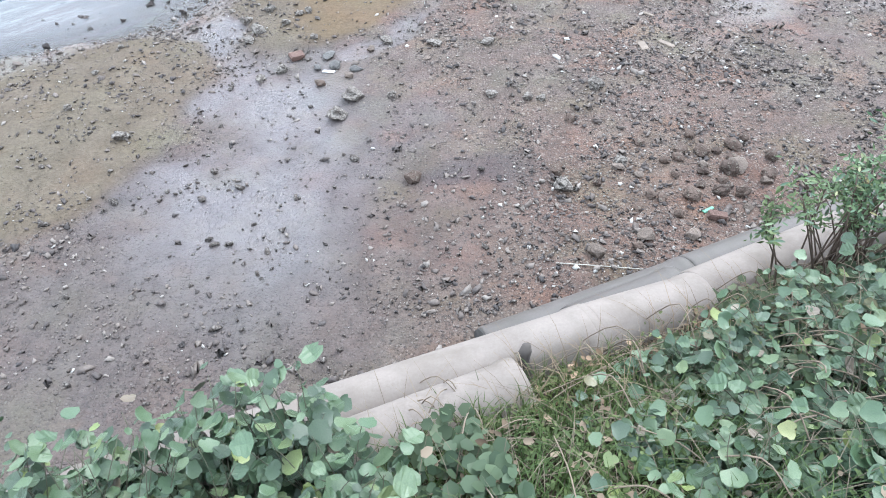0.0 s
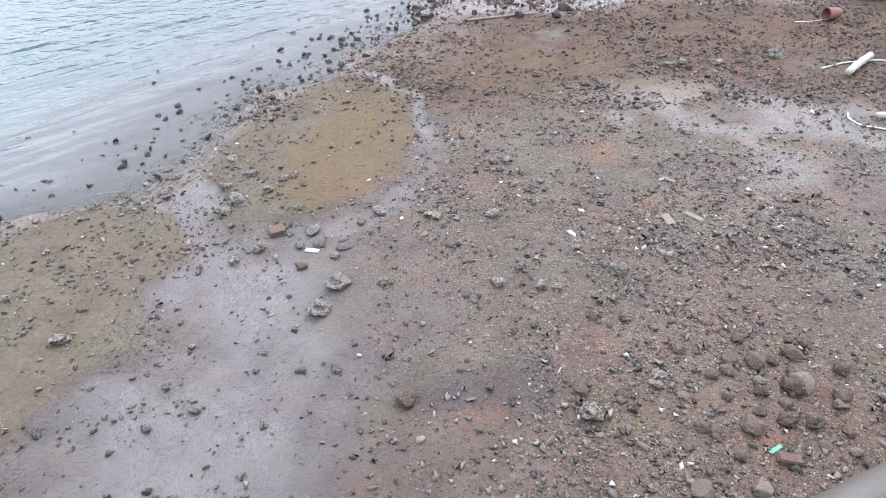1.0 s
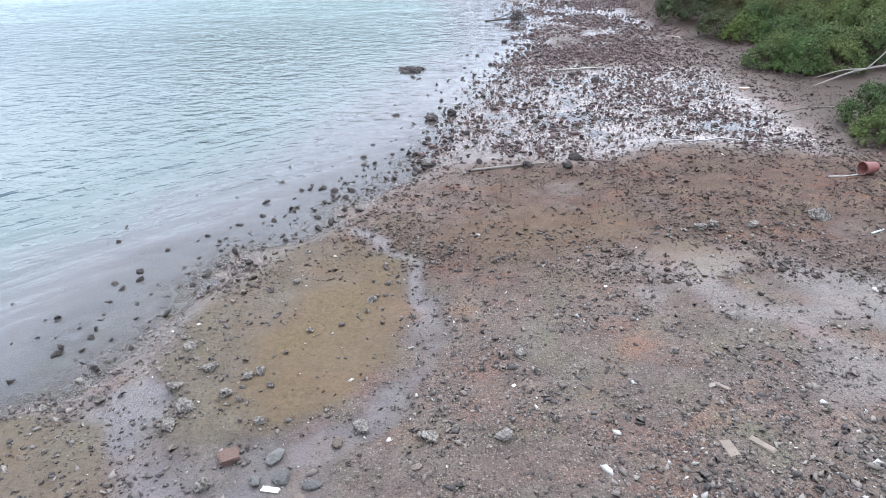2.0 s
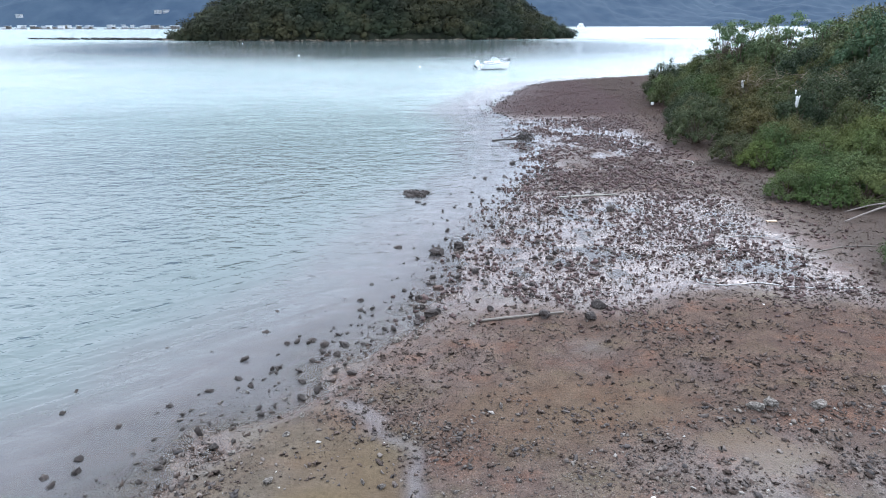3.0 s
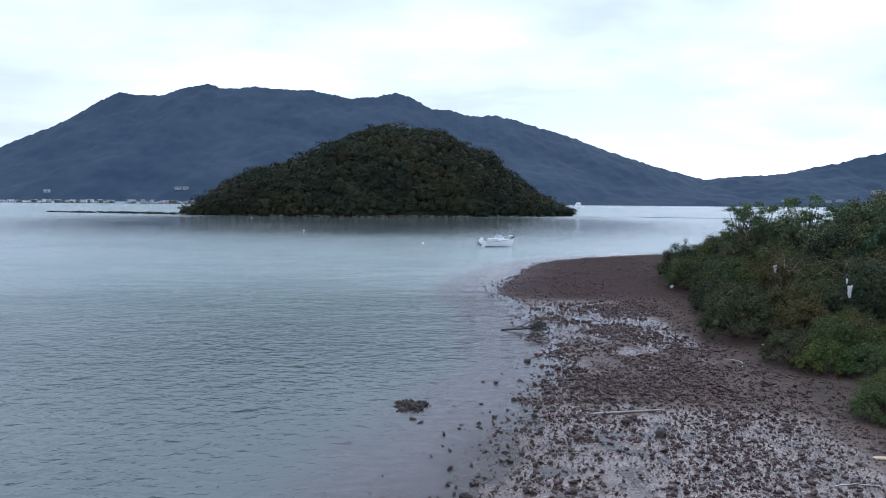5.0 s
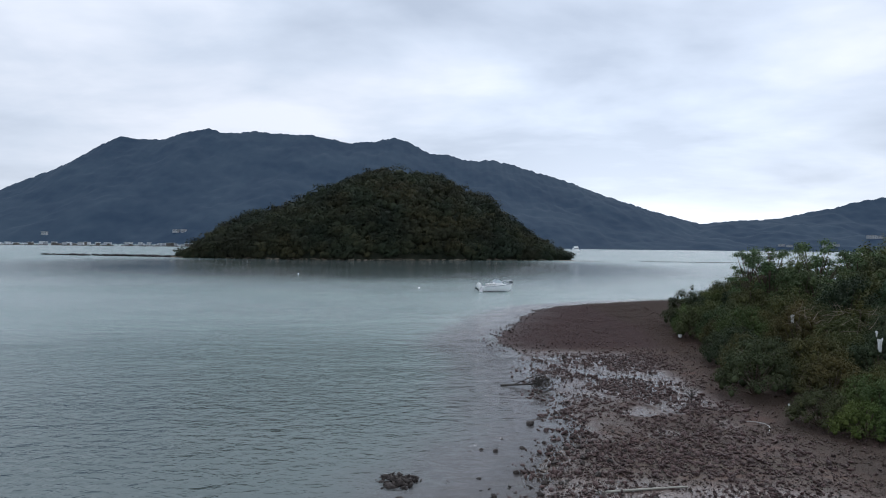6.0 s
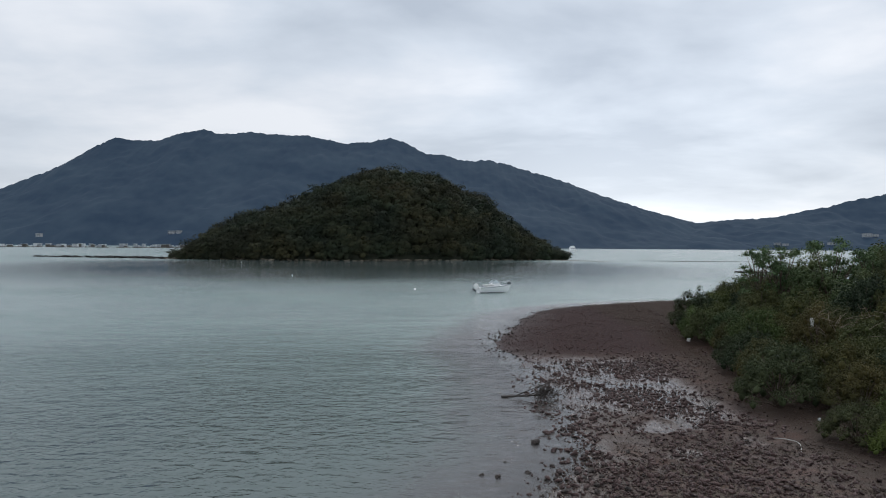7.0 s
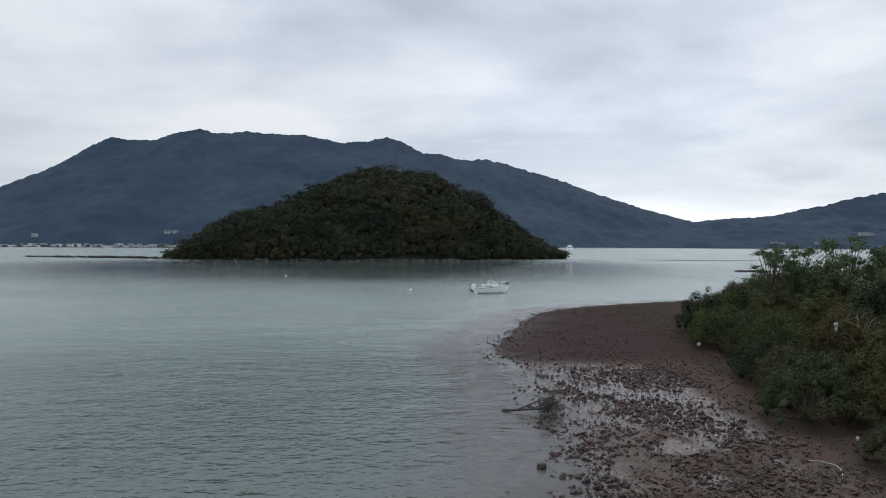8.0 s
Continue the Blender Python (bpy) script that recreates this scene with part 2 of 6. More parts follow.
def shore(x, y):
    """Height of the ground and what lies on it: ochre silt, smooth film, gravel, red flat, orange mud."""
    x, y = np.asarray(x, float), np.asarray(y, float)
    wob = 0.28 * value_noise(x, y, 1.1, 3) + 0.12 * value_noise(x, y, 0.4, 4)
    d = x - np.interp(y, EDGE_Y, EDGE_X) + wob
    d = np.where(y > 92, -60.0, d)
    n1, n2, n3 = value_noise(x, y, 2.3, 5), value_noise(x, y, 0.55, 6), value_noise(x, y, 0.16, 7)
    h = np.where(d > 0, 0.035 * step(d, 0, 0.5) + 0.012 * np.minimum(d, 9), -0.016 * np.minimum(-d, 4.0) - 0.045 * np.maximum(-d - 4.0, 0))
    h = np.maximum(h, -2.5)
    rough = 0.012 * n2 + 0.009 * n3
    ax, ay = x + 0.25 * n2, y + 0.25 * value_noise(x, y, 0.6, 8)
    isle_a = blob(ax, ay, -2.0, 12.3, 1.62, 2.55, -0.12, 0.10)
    isle_b = np.maximum(blob(ax, ay, -5.1, 8.9, 1.55, 1.4, 0.2, 0.12), blob(ax, ay, -5.5, 7.2, 1.5, 1.7, 0.3, 0.12))
    isle_b = np.maximum(isle_b, blob(ax, ay, -7.2, 8.2, 1.6, 1.7, 0.2, 0.12))
    film = np.maximum(blob(ax, ay, -2.5, 6.9, 1.75, 3.2, 0.12, 0.7), 0.5 * blob(ax, ay, -3.0, 4.2, 2.5, 2.2, 0, 0.6))
    film = np.maximum(film, 0.9 * blob(ax, ay, -3.75, 10.3, 0.6, 1.1, -0.5, 0.4))
    film = np.maximum(film, 0.45 * blob(ax, ay, -0.6, 7.6, 1.3, 0.9, -0.5, 0.5))
    silt = blob(ax, ay, -0.1, 5.5, 1.3, 0.95, 0.1, 0.6)
    tan = np.maximum(blob(ax, ay, 4.6, 13.9, 1.0, 0.42, -0.1, 0.3), 0.7 * blob(ax, ay, 2.2, 15.1, 1.7, 0.9, 0.15, 0.6))
    brown = step(y + 0.8 * n1, 12.2, 14.5) * (1 - step(y + 0.35 * n1, 18.2, 19.4))
    stain = np.maximum(blob(ax, ay, 0.35, 6.45, 0.75, 0.42, 0.1, 0.55), 0.47 * blob(ax, ay, -3.0, 4.3, 3.2, 1.9, 0.0, 0.8) * np.clip(0.8 + 0.5 * n1, 0.2, 1))
    film = np.maximum(film, 0.7 * strip(ax, ay, [(-1.4, 15.0), (-0.85, 14.7), (-0.25, 13.0), (-0.05, 11.7), (-0.25, 10.6), (-0.75, 9.9), (-1.6, 9.4)], 0.30))
    film = np.maximum(film, 0.2 * strip(ax, ay, RILL, 0.5) * step(value_noise(x, y, 0.7, 12), -0.6, 0.2))
    film = film * (1 - np.maximum(isle_a, isle_b)) * np.clip(0.98 + 0.35 * n1 + 0.4 * value_noise(x, y, 0.9, 9) + 0.25 * n2, 0.1, 1)
    # low wet ground between the red flats
    wet = np.maximum(step(y + 0.9 * n1 + 0.4 * n2, 18.3, 20.2) * (1 - step(y, 27.0, 30.0)) * (1 - step(x, 9.0, 11.5)), 0.0)
    wet = np.maximum(wet, 0.9 * step(y + 0.5 * (x - 6), 37.0, 39.5) * (1 - step(y, 46.5, 50)) * (1 - step(x, 9.8, 12)))
    wet = np.maximum(wet, 0.75 * step(y, 30, 33) * step(value_noise(x, y, 1.3, 17) + 0.4 * n2, 0.0, 0.5) * (1 - step(x, 9, 11.5)) * (1 - step(y, 38, 41)))
    wet = np.maximum(wet, 0.55 * blob(ax, ay, 7.0, 11.5, 2.3, 3.3, 0.3, 0.7))
    wet = np.maximum(wet, 0.2 * strip(ax, ay, [(2.6, 16.8), (4.0, 16.0), (5.2, 14.8), (7.4, 13.3)], 1.0))
    h_wet = 0.010 - 0.008 * step(y, 34, 40) + 0.016 * n2 + 0.010 * n1 + 0.006 * n3
    k = np.where(d > 0, wet, 0) * step(d, 0.0, 0.6)
    h = h * (1 - k) + h_wet * k
    kf = film * step(d + 1.5, 0, 1.0)
    h = h * (1 - kf) + (0.016 + 0.005 * n2 + 0.004 * n1) * kf
    h = np.maximum(h, 0.0) + np.minimum(h, 0) * (1 - np.maximum(isle_a, isle_b)) + 0.028 * isle_a + 0.03 * isle_b
    h = h + rough * np.where(d > 0, 1.0, 0.6) * (1 - 0.6 * np.maximum(isle_a, film))
    # the bank with the pipes rises towards the land behind
    s = x * BANK_N[0] + y * BANK_N[1] + 0.10 * n1
    bank = np.interp(s, [-6, 0.6, 1.5, 2.15, 3.45, 3.8], [2.6, 2.25, 1.82, 1.29, -0.03, -0.5])
    # earth heaped up under the upper row of pipes
    u = x * BANK_N[1] - y * BANK_N[0]
    bank = bank + 0.27 * np.exp(-((s - 2.88) / 0.24) ** 2) * (1 - step(u, 0.9, 1.7))
    h = np.where(s < 3.8, np.maximum(h, bank + 0.03 * n2), h)
    # the land under the bushes
    land = step(x - np.interp(y, [15, 19, 25, 38, 48, 57, 63, 75, 90], [11.5, 11.2, 12.5, 12.0, 13.2, 15.5, 19, 24, 40]), 0, 9)
    h = h + land * (0.7 + 0.15 * n1)
    fields = dict(
        ochre=np.maximum(np.maximum(isle_a * (0.25 + 0.75 * blob(ax, ay, -1.3, 11.9, 0.95, 2.0, -0.12, 0.5)) * np.clip(0.85 + 0.3 * n1 + 0.25 * n2, 0.3, 1), 0.28 * isle_b), 0.5 * tan),
        olive=np.maximum(np.maximum(0.85 * isle_b * np.clip(0.85 + 0.3 * n1, 0.3, 1), 0.6 * isle_a * (1 - blob(ax, ay, -1.2, 11.9, 0.95, 1.9, -0.12, 0.5))), 0.25 * blob(ax, ay, -2.8, 4.0, 3.4, 1.5, 0.05, 0.7) * np.clip(0.8 + 0.5 * n1 + 0.3 * n2, 0, 1)),
        pool=np.maximum(wet * step(y + 0.9 * n1, 17.3, 19.7), 0.15 * film) * np.clip(0.62 + 0.45 * value_noise(x, y, 0.8, 18) + 0.3 * n2, 0.15, 0.9),
        film=np.maximum(np.maximum(np.maximum(film, 0.25 * silt), 0.35 * wet), 0.8 * step(-d, 0.2, 1.5)), stain=stain, rust=np.maximum(blob(ax, ay, 2.4, 5.6, 3.4, 1.8, 0.2, 0.6), 0.6 * step(y, 12.5, 15.5)), gravel=(1 - 0.75 * film) * (1 - 0.55 * silt) * (1 - 0.6 * tan) * (1 - isle_a * (0.3 + 0.7 * blob(ax, ay, -1.45, 12.0, 1.2, 2.2, -0.12, 0.5))) * (1 - 0.7 * isle_b),
        brown=brown * (1 - film) * (1 - 0.6 * isle_a), flat=np.maximum(step(y, 46, 51), 0.45 * step(y, 27, 34)), mud=step(x - np.interp(y, [14, 19, 25, 33, 45, 60], [11.2, 10.0, 10.1, 10.4, 11.6, 14.0]) + 0.5 * n1, 0, 1.6), bank=np.where(s < 3.0, 1.0, 0.0))
    return h, d, fields


def lie(x, y):
    return float(shore(np.array([x]), np.array([y]))[0][0])


def axis(*spans):
    """Grid lines: spans of (from, to, spacing)."""
    out = []
    for a, b, s in spans:
        out.append(np.arange(a, b, s))
    return np.concatenate(out)


def swell(start, end, first, growth=1.35):
    out, s = [start], first
    while out[-1] < end:
        out.append(out[-1] + s)
        s *= growth
    return np.array(out)


def sheet(xs, ys):
    X, Y = np.meshgrid(xs, ys)
    w, hh = len(xs), len(ys)
    i = (np.arange(hh - 1)[:, None] * w + np.arange(w - 1)[None, :]).ravel()
    return X.ravel(), Y.ravel(), np.stack([i, i + 1, i + w + 1, i + w], 1)


# ---------------------------------------------------------------- ground
def ground_material():
    m = Mat("tidal_mud")
    n_big, n_mid, n_fine, n_grit = m.noise(0.45, 4), m.noise(2.6, 5, 0.6), m.noise(17, 6, 0.65), m.noise(55, 4, 0.7)
    n_patch = m.noise(1.1, 5, 0.6)
    base = m.ramp(n_mid, (0.25, (0.050, 0.037, 0.031)), (0.5, (0.084, 0.062, 0.051)), (0.75, (0.124, 0.097, 0.081)))
    base = m.mix(m.ramp(n_big, (0.40, 0.0), (0.60, 0.55)), base, (0.108, 0.070, 0.056))
    base = m.mix(m.ramp(n_patch, (0.50, 0.0), (0.68, 0.65)), base, (0.130, 0.102, 0.064))
    n_rust = m.noise(0.7, 4, 0.6, (1.3, 0.8, 1))
    base = m.mix(m.ramp(n_rust, (0.54, 0.0), (0.66, 0.5)), base, (0.122, 0.070, 0.050))
    base = m.mix(m.ramp(n_rust, (0.34, 0.6), (0.48, 0.0)), base, (0.104, 0.096, 0.068))
    # the stones lie in clusters, with bare smooth mud between
    base = m.mix(m.math("MULTIPLY", m.attr("rust"), 0.6), base, m.ramp(n_mid, (0.3, (0.070, 0.039, 0.028)), (0.7, (0.128, 0.077, 0.055))))
    gravel = m.math("MULTIPLY", m.attr("gravel"), m.ramp(m.noise(1.9, 4, 0.65), (0.36, 0.55), (0.56, 1.0)))
    # small stones bedded in the mud, each of its own tone
    col = base
    for scale, lim, amount in ((13.0, 0.34, 0.65), (27.0, 0.42, 1.0), (58.0, 0.44, 0.8)):
        t = m.n.new("ShaderNodeTexVoronoi")
        t.inputs["Scale"].default_value = scale
        m.link(m.pos.outputs["Position"], t.inputs["Vector"])
        sp = m.n.new("ShaderNodeSeparateColor")
        m.link(t.outputs["Color"], sp.inputs[0])
        tone = m.ramp(sp.outputs[0], (0.0, (0.030, 0.023, 0.021)), (0.3, (0.058, 0.043, 0.037)), (0.55, (0.105, 0.078, 0.062)), (0.78, (0.152, 0.119, 0.096)), (0.93, (0.19, 0.158, 0.132)), (1.0, (0.25, 0.22, 0.19)))
        here = m.math("MULTIPLY", m.ramp(t.outputs["Distance"], (lim - 0.05, 1.0), (lim + 0.05, 0.0)), m.ramp(sp.outputs[1], (0.18, 0.0), (0.24, 1.0)))
        here = m.math("MULTIPLY", here, m.math("MULTIPLY", gravel, amount))
        col = m.mix(here, col, tone)
        if 20 < scale < 40:
            relief = here
    col = m.mix(m.math("MULTIPLY", gravel, 0.7), col, m.mix(1.0, col, m.ramp(n_grit, (0.3, (0.45, 0.43, 0.42)), (0.52, 1.0), (0.74, (1.8, 1.75, 1.7))), "MULTIPLY"))
    earth = m.ramp(n_mid, (0.28, (0.044, 0.026, 0.019)), (0.5, (0.074, 0.047, 0.034)), (0.72, (0.104, 0.073, 0.050)))
    earth = m.mix(0.75, earth, m.mix(1.0, earth, m.ramp(m.noise(38, 5, 0.75), (0.36, 0.3), (0.5, 1.0), (0.64, (2.4, 2.2, 2.1))), "MULTIPLY"))
    col = m.mix(m.math("MULTIPLY", m.attr("brown"), 0.72), col, earth)
    # rusty and weedy blotches over the stones
    col = m.mix(0.85, col, m.mix(1.0, col, m.ramp(m.noise(0.9, 5, 0.62, (1, 1.4, 1)), (0.36, (0.92, 0.97, 0.84)), (0.47, 1.0), (0.53, 1.0), (0.66, (1.22, 0.97, 0.84))), "MULTIPLY"))
    film = m.ramp(n_mid, (0.3, (0.066, 0.061, 0.064)), (0.7, (0.098, 0.092, 0.097)))
    film = m.mix(m.ramp(n_patch, (0.46, 0.0), (0.66, 0.6)), film, (0.104, 0.088, 0.076))
    c = m.mix(m.math("MULTIPLY", m.attr("film"), 0.72), col, film)
    c = m.mix(m.math("MULTIPLY", m.attr("stain"), 0.6), c, (0.042, 0.037, 0.040))
    ochre = m.ramp(n_fine, (0.3, (0.076, 0.053, 0.028)), (0.7, (0.136, 0.098, 0.056)))
    olive = m.ramp(n_mid, (0.3, (0.072, 0.063, 0.045)), (0.7, (0.116, 0.102, 0.076)))
    olive = m.mix(0.6, olive, m.mix(1.0, olive, m.ramp(n_fine, (0.34, 0.55), (0.5, 1.0), (0.66, 1.5)), "MULTIPLY"))
    c = m.mix(m.math("MULTIPLY", m.attr("olive"), 0.85), c, olive)
    c = m.mix(m.attr("ochre"), c, ochre)
    # thin smooth mud with standing water between the stones
    c = m.mix(m.math("MULTIPLY", m.attr("pool"), 0.8), c, m.ramp(n_mid, (0.3, (0.094, 0.062, 0.053)), (0.7, (0.164, 0.114, 0.099))))
    flat = m.ramp(n_fine, (0.3, (0.022, 0.0102, 0.0105)), (0.7, (0.044, 0.0215, 0.0215)))
    flat = m.mix(0.85, flat, m.mix(1.0, flat, m.ramp(m.noise(7, 5, 0.75), (0.34, 0.45), (0.5, 0.95), (0.66, (1.75, 1.7, 1.7))), "MULTIPLY"))
    c = m.mix(m.math("MULTIPLY", m.attr("flat"), 0.85), c, flat)
    mud = m.ramp(n_fine, (0.3, (0.024, 0.0140, 0.0090)), (0.7, (0.048, 0.0300, 0.0190)))
    c = m.mix(m.math("MULTIPLY", m.attr("mud"), 0.8), c, mud)
    c = m.mix(m.attr("bank"), c, m.ramp(n_fine, (0.3, (0.022, 0.018, 0.012)), (0.7, (0.055, 0.045, 0.028))))
    wet = m.attr("wet")
    c = m.mix(m.math("MULTIPLY", wet, 0.2), c, m.mix(1.0, c, (0.55, 0.55, 0.57), "MULTIPLY"))
    rough = m.math("SUBTRACT", 0.88, m.math("MULTIPLY", wet, m.math("ADD", 0.32, m.math("MULTIPLY", n_mid, 0.30))), clamp=True)
    soaked = m.math("POWER", wet, 4.0)
    m.set(c, m.math("MAXIMUM", 0.24, m.math("SUBTRACT", m.math("SUBTRACT", rough, m.math("MULTIPLY", soaked, 0.2)), m.math("MULTIPLY", m.attr("pool"), 0.42))))
    m.link(m.math("MAXIMUM", m.math("ADD", 0.05, m.math("MULTIPLY", wet, 0.62)), m.math("MULTIPLY", m.attr("pool"), 0.56)), m.b.inputs["Specular IOR Level"])
    hgt = m.math("ADD", m.math("ADD", m.math("MULTIPLY", n_fine, 0.6), m.math("MULTIPLY", n_grit, 0.35)), m.math("MULTIPLY", relief, 0.8))
    m.bump(m.math("MULTIPLY", hgt, m.math("SUBTRACT", 1.0, m.math("MULTIPLY", m.attr("pool"), 0.75))), 0.9, 0.03)
    return m.m


gx = np.concatenate([-swell(14, 3200, 0.4, 1.32)[::-1], axis((-13.6, -9, 0.3), (-9, 10.5, 0.085), (10.5, 16, 0.25)), swell(16, 3200, 0.5, 1.3)])
gy = np.concatenate([-swell(4, 600, 1.0, 1.5)[::-1], axis((-3.5, 2.0, 0.2), (2.0, 24, 0.085), (24, 46, 0.14), (46, 92, 0.45)), swell(92, 3400, 2.0, 1.22)])
X, Y, F = sheet(gx, gy)
H, D, FIELDS = shore(X, Y)
ground_mesh = mesh_of("ground", np.stack([X, Y, H], 1), F, ground_material())
for key, val in FIELDS.items():
    field(ground_mesh, key, val)
damp = 0.85 * step(value_noise(X, Y, 1.5, 15) + 0.6 * value_noise(X, Y, 0.5, 16), -0.7, 0.5) * step(X, 0.5, 4.5) * step(Y, 7, 11) * (1 - 0.9 * step(Y, 13, 15)) * (1 - step(Y, 17, 20))
field(ground_mesh, "wet", np.maximum(np.maximum(damp, (0.30 - 0.18 * FIELDS["brown"]) * (1 - 0.8 * FIELDS["ochre"]) * (1 - FIELDS["bank"]) * (1 - step(Y, 30, 46))), step(H, -0.03, -0.004) * np.clip(np.maximum(1 - step(H, 0.005, 0.09), 0.7 * FIELDS["film"]), 0.12, 1) * (1 - 0.9 * FIELDS["bank"]) * (1 - 0.6 * step(Y, 46, 51))))
ground = tagged(new("ground", ground_mesh), "reddish-brown tidal mudflat with gravel, wet film and silt", "ground", kind="structure")


# ---------------------------------------------------------------- water
def water_material():
    m = Mat("sea_water")
    n = m.n
    n.remove(m.b)
    deep = n.new("ShaderNodeBsdfDiffuse")
    clear = n.new("ShaderNodeBsdfTransparent")
    clear.inputs["Color"].default_value = (0.93, 0.95, 0.93, 1)
    gloss = n.new("ShaderNodeBsdfGlossy")
    m.link(m.math("ADD", 0.05, m.math("MULTIPLY", m.attr("wind"), 0.19)), gloss.inputs["Roughness"])
    tone = m.noise(0.06, 3, 0.5)
    open_sea = m.mix(m.attr("wind"), m.ramp(tone, (0.35, (0.098, 0.124, 0.118)), (0.65, (0.120, 0.146, 0.138))), m.ramp(tone, (0.35, (0.154, 0.222, 0.208)), (0.65, (0.192, 0.264, 0.247))))
    m.link(m.mix(m.ramp(m.attr("murk"), (0.55, 0.0), (0.97, 1.0)), (0.164, 0.158, 0.157), open_sea), deep.inputs["Color"])
    body = n.new("ShaderNodeMixShader")
    m.link(m.attr("murk"), body.inputs[0])
    m.link(clear.outputs[0], body.inputs[1])
    m.link(deep.outputs[0], body.inputs[2])
    fres = n.new("ShaderNodeFresnel")
    fres.inputs["IOR"].default_value = 1.33
    top = n.new("ShaderNodeMixShader")
    m.link(fres.outputs[0], top.inputs[0])
    m.link(body.outputs[0], top.inputs[1])
    m.link(gloss.outputs[0], top.inputs[2])
    m.link(top.outputs[0], m.out.inputs["Surface"])
    def swell_lines(scale, turn, stretch, along=False):
        mp = n.new("ShaderNodeMapping")
        if along:
            mp.vector_type = "TEXTURE"
        mp.inputs["Rotation"].default_value = (0, 0, radians(turn))
        mp.inputs["Scale"].default_value = stretch
        m.link(m.pos.outputs["Position"], mp.inputs[0])
        t = n.new("ShaderNodeTexNoise")
        t.inputs["Scale"].default_value = scale
        t.inputs["Detail"].default_value = 3
        t.inputs["Roughness"].default_value = 0.5
        t.inputs["Distortion"].default_value = 0.4
        m.link(mp.outputs[0], t.inputs["Vector"])
        return t.outputs["Fac"]

    w1, w2, w3 = swell_lines(2.6, 12, (0.8, 1.3, 1)), swell_lines(1.15, -8, (0.85, 1.2, 1)), swell_lines(6.0, 18, (0.7, 1.3, 1))
    hgt = m.math("ADD", m.math("ADD", m.math("MULTIPLY", w1, 0.66), m.math("MULTIPLY", w2, 0.85)), m.math("MULTIPLY", w3, 0.16))
    w4 = swell_lines(0.34, 6, (0.6, 1.5, 1))
    hgt = m.math("ADD", hgt, m.math("MULTIPLY", m.math("MULTIPLY", w4, m.attr("wind")), 2.2))
    w6 = swell_lines(0.2, 8, (2.2, 1.0, 1), True)
    hgt = m.math("ADD", hgt, m.math("MULTIPLY", m.math("MULTIPLY", w6, m.attr("wind")), 3.5))
    # low wave lines that follow the beach
    w5 = swell_lines(1.3, 40, (7.0, 0.8, 1), True)
    hgt = m.math("ADD", hgt, m.math("MULTIPLY", m.math("MULTIPLY", w5, m.attr("beach")), 2.4))
    calm = m.noise(0.03, 3, 0.5, (0.6, 1.4, 1))
    hgt = m.math("MULTIPLY", hgt, m.math("MULTIPLY", m.attr("ripple"), m.ramp(calm, (0.35, 0.7), (0.62, 1.25))))
    b = n.new("ShaderNodeBump")
    b.inputs["Strength"].default_value = 1.0
    b.inputs["Distance"].default_value = 0.215
    m.link(hgt, b.inputs["Height"])
    for s in (gloss, fres, deep):
        m.link(b.outputs[0], s.inputs["Normal"])
    return m.m


wx = np.concatenate([-swell(120, 3200, 8, 1.3)[::-1], axis((-114, -14, 6), (-14, 12, 0.4), (12, 80, 4)), swell(80, 3200, 6, 1.3)])
wy = np.concatenate([-swell(2, 500, 1.0, 1.5)[::-1], axis((-1, 46, 0.4), (46, 92, 0.6), (92, 330, 5)), swell(330, 3300, 10.0, 1.3)])
WX, WY, WF = sheet(wx, wy)
WH, WD, _ = shore(WX, WY)
water_mesh = mesh_of("water", np.stack([WX, WY, np.zeros_like(WX)], 1), WF, water_material())
field(water_mesh, "murk", np.clip(1 - np.exp(-np.maximum(-WH, 0) * 21.0), 0.02, 1))
# calm water in the lee of the island
lee = step(np.hypot((WX + 25) / 98, (WY - 200) / 92), 0.5, 1.3)
field(water_mesh, "ripple", (0.08 + 0.38 * step(-WD, 0.3, 3.0) + 0.54 * step(-WD, 2.5, 9)) * (0.48 + 0.52 * step(WY, 20, 50)) * (1 + 0.25 * step(WY, 60, 200)) * np.where(WY > 100, 0.2 + 0.8 * lee, 1.0))
field(water_mesh, "beach", step(-WD, 0.6, 2.5) * (1 - step(-WD, 6, 11)) * (1 - step(WY, 16, 26)))
field(water_mesh, "wind", step(WY, 24, 66) * lee)
water = tagged(new("water", water_mesh), "grey-green sheltered sea water with small ripples", "water", kind="structure")


# ---------------------------------------------------------------- far hills, island
def far_hill_material():
    m = Mat("far_wooded_hill_haze")
    n1, n2 = m.noise(0.0055, 6, 0.55, (1, 1, 1.6)), m.noise(0.03, 3, 0.5)
    # woodland tones, shifted to blue for the distance haze
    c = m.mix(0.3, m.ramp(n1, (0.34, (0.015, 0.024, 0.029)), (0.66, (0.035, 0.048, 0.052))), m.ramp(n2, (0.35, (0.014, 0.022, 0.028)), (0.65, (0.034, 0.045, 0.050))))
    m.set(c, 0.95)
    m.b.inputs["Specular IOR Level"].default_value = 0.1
    # faint blue emission stands in for haze between here and the hills
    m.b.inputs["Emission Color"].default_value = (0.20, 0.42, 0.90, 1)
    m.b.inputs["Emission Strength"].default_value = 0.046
    m.bump(n2, 0.25, 6.0)
    return m.m


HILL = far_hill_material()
SLOPES = []


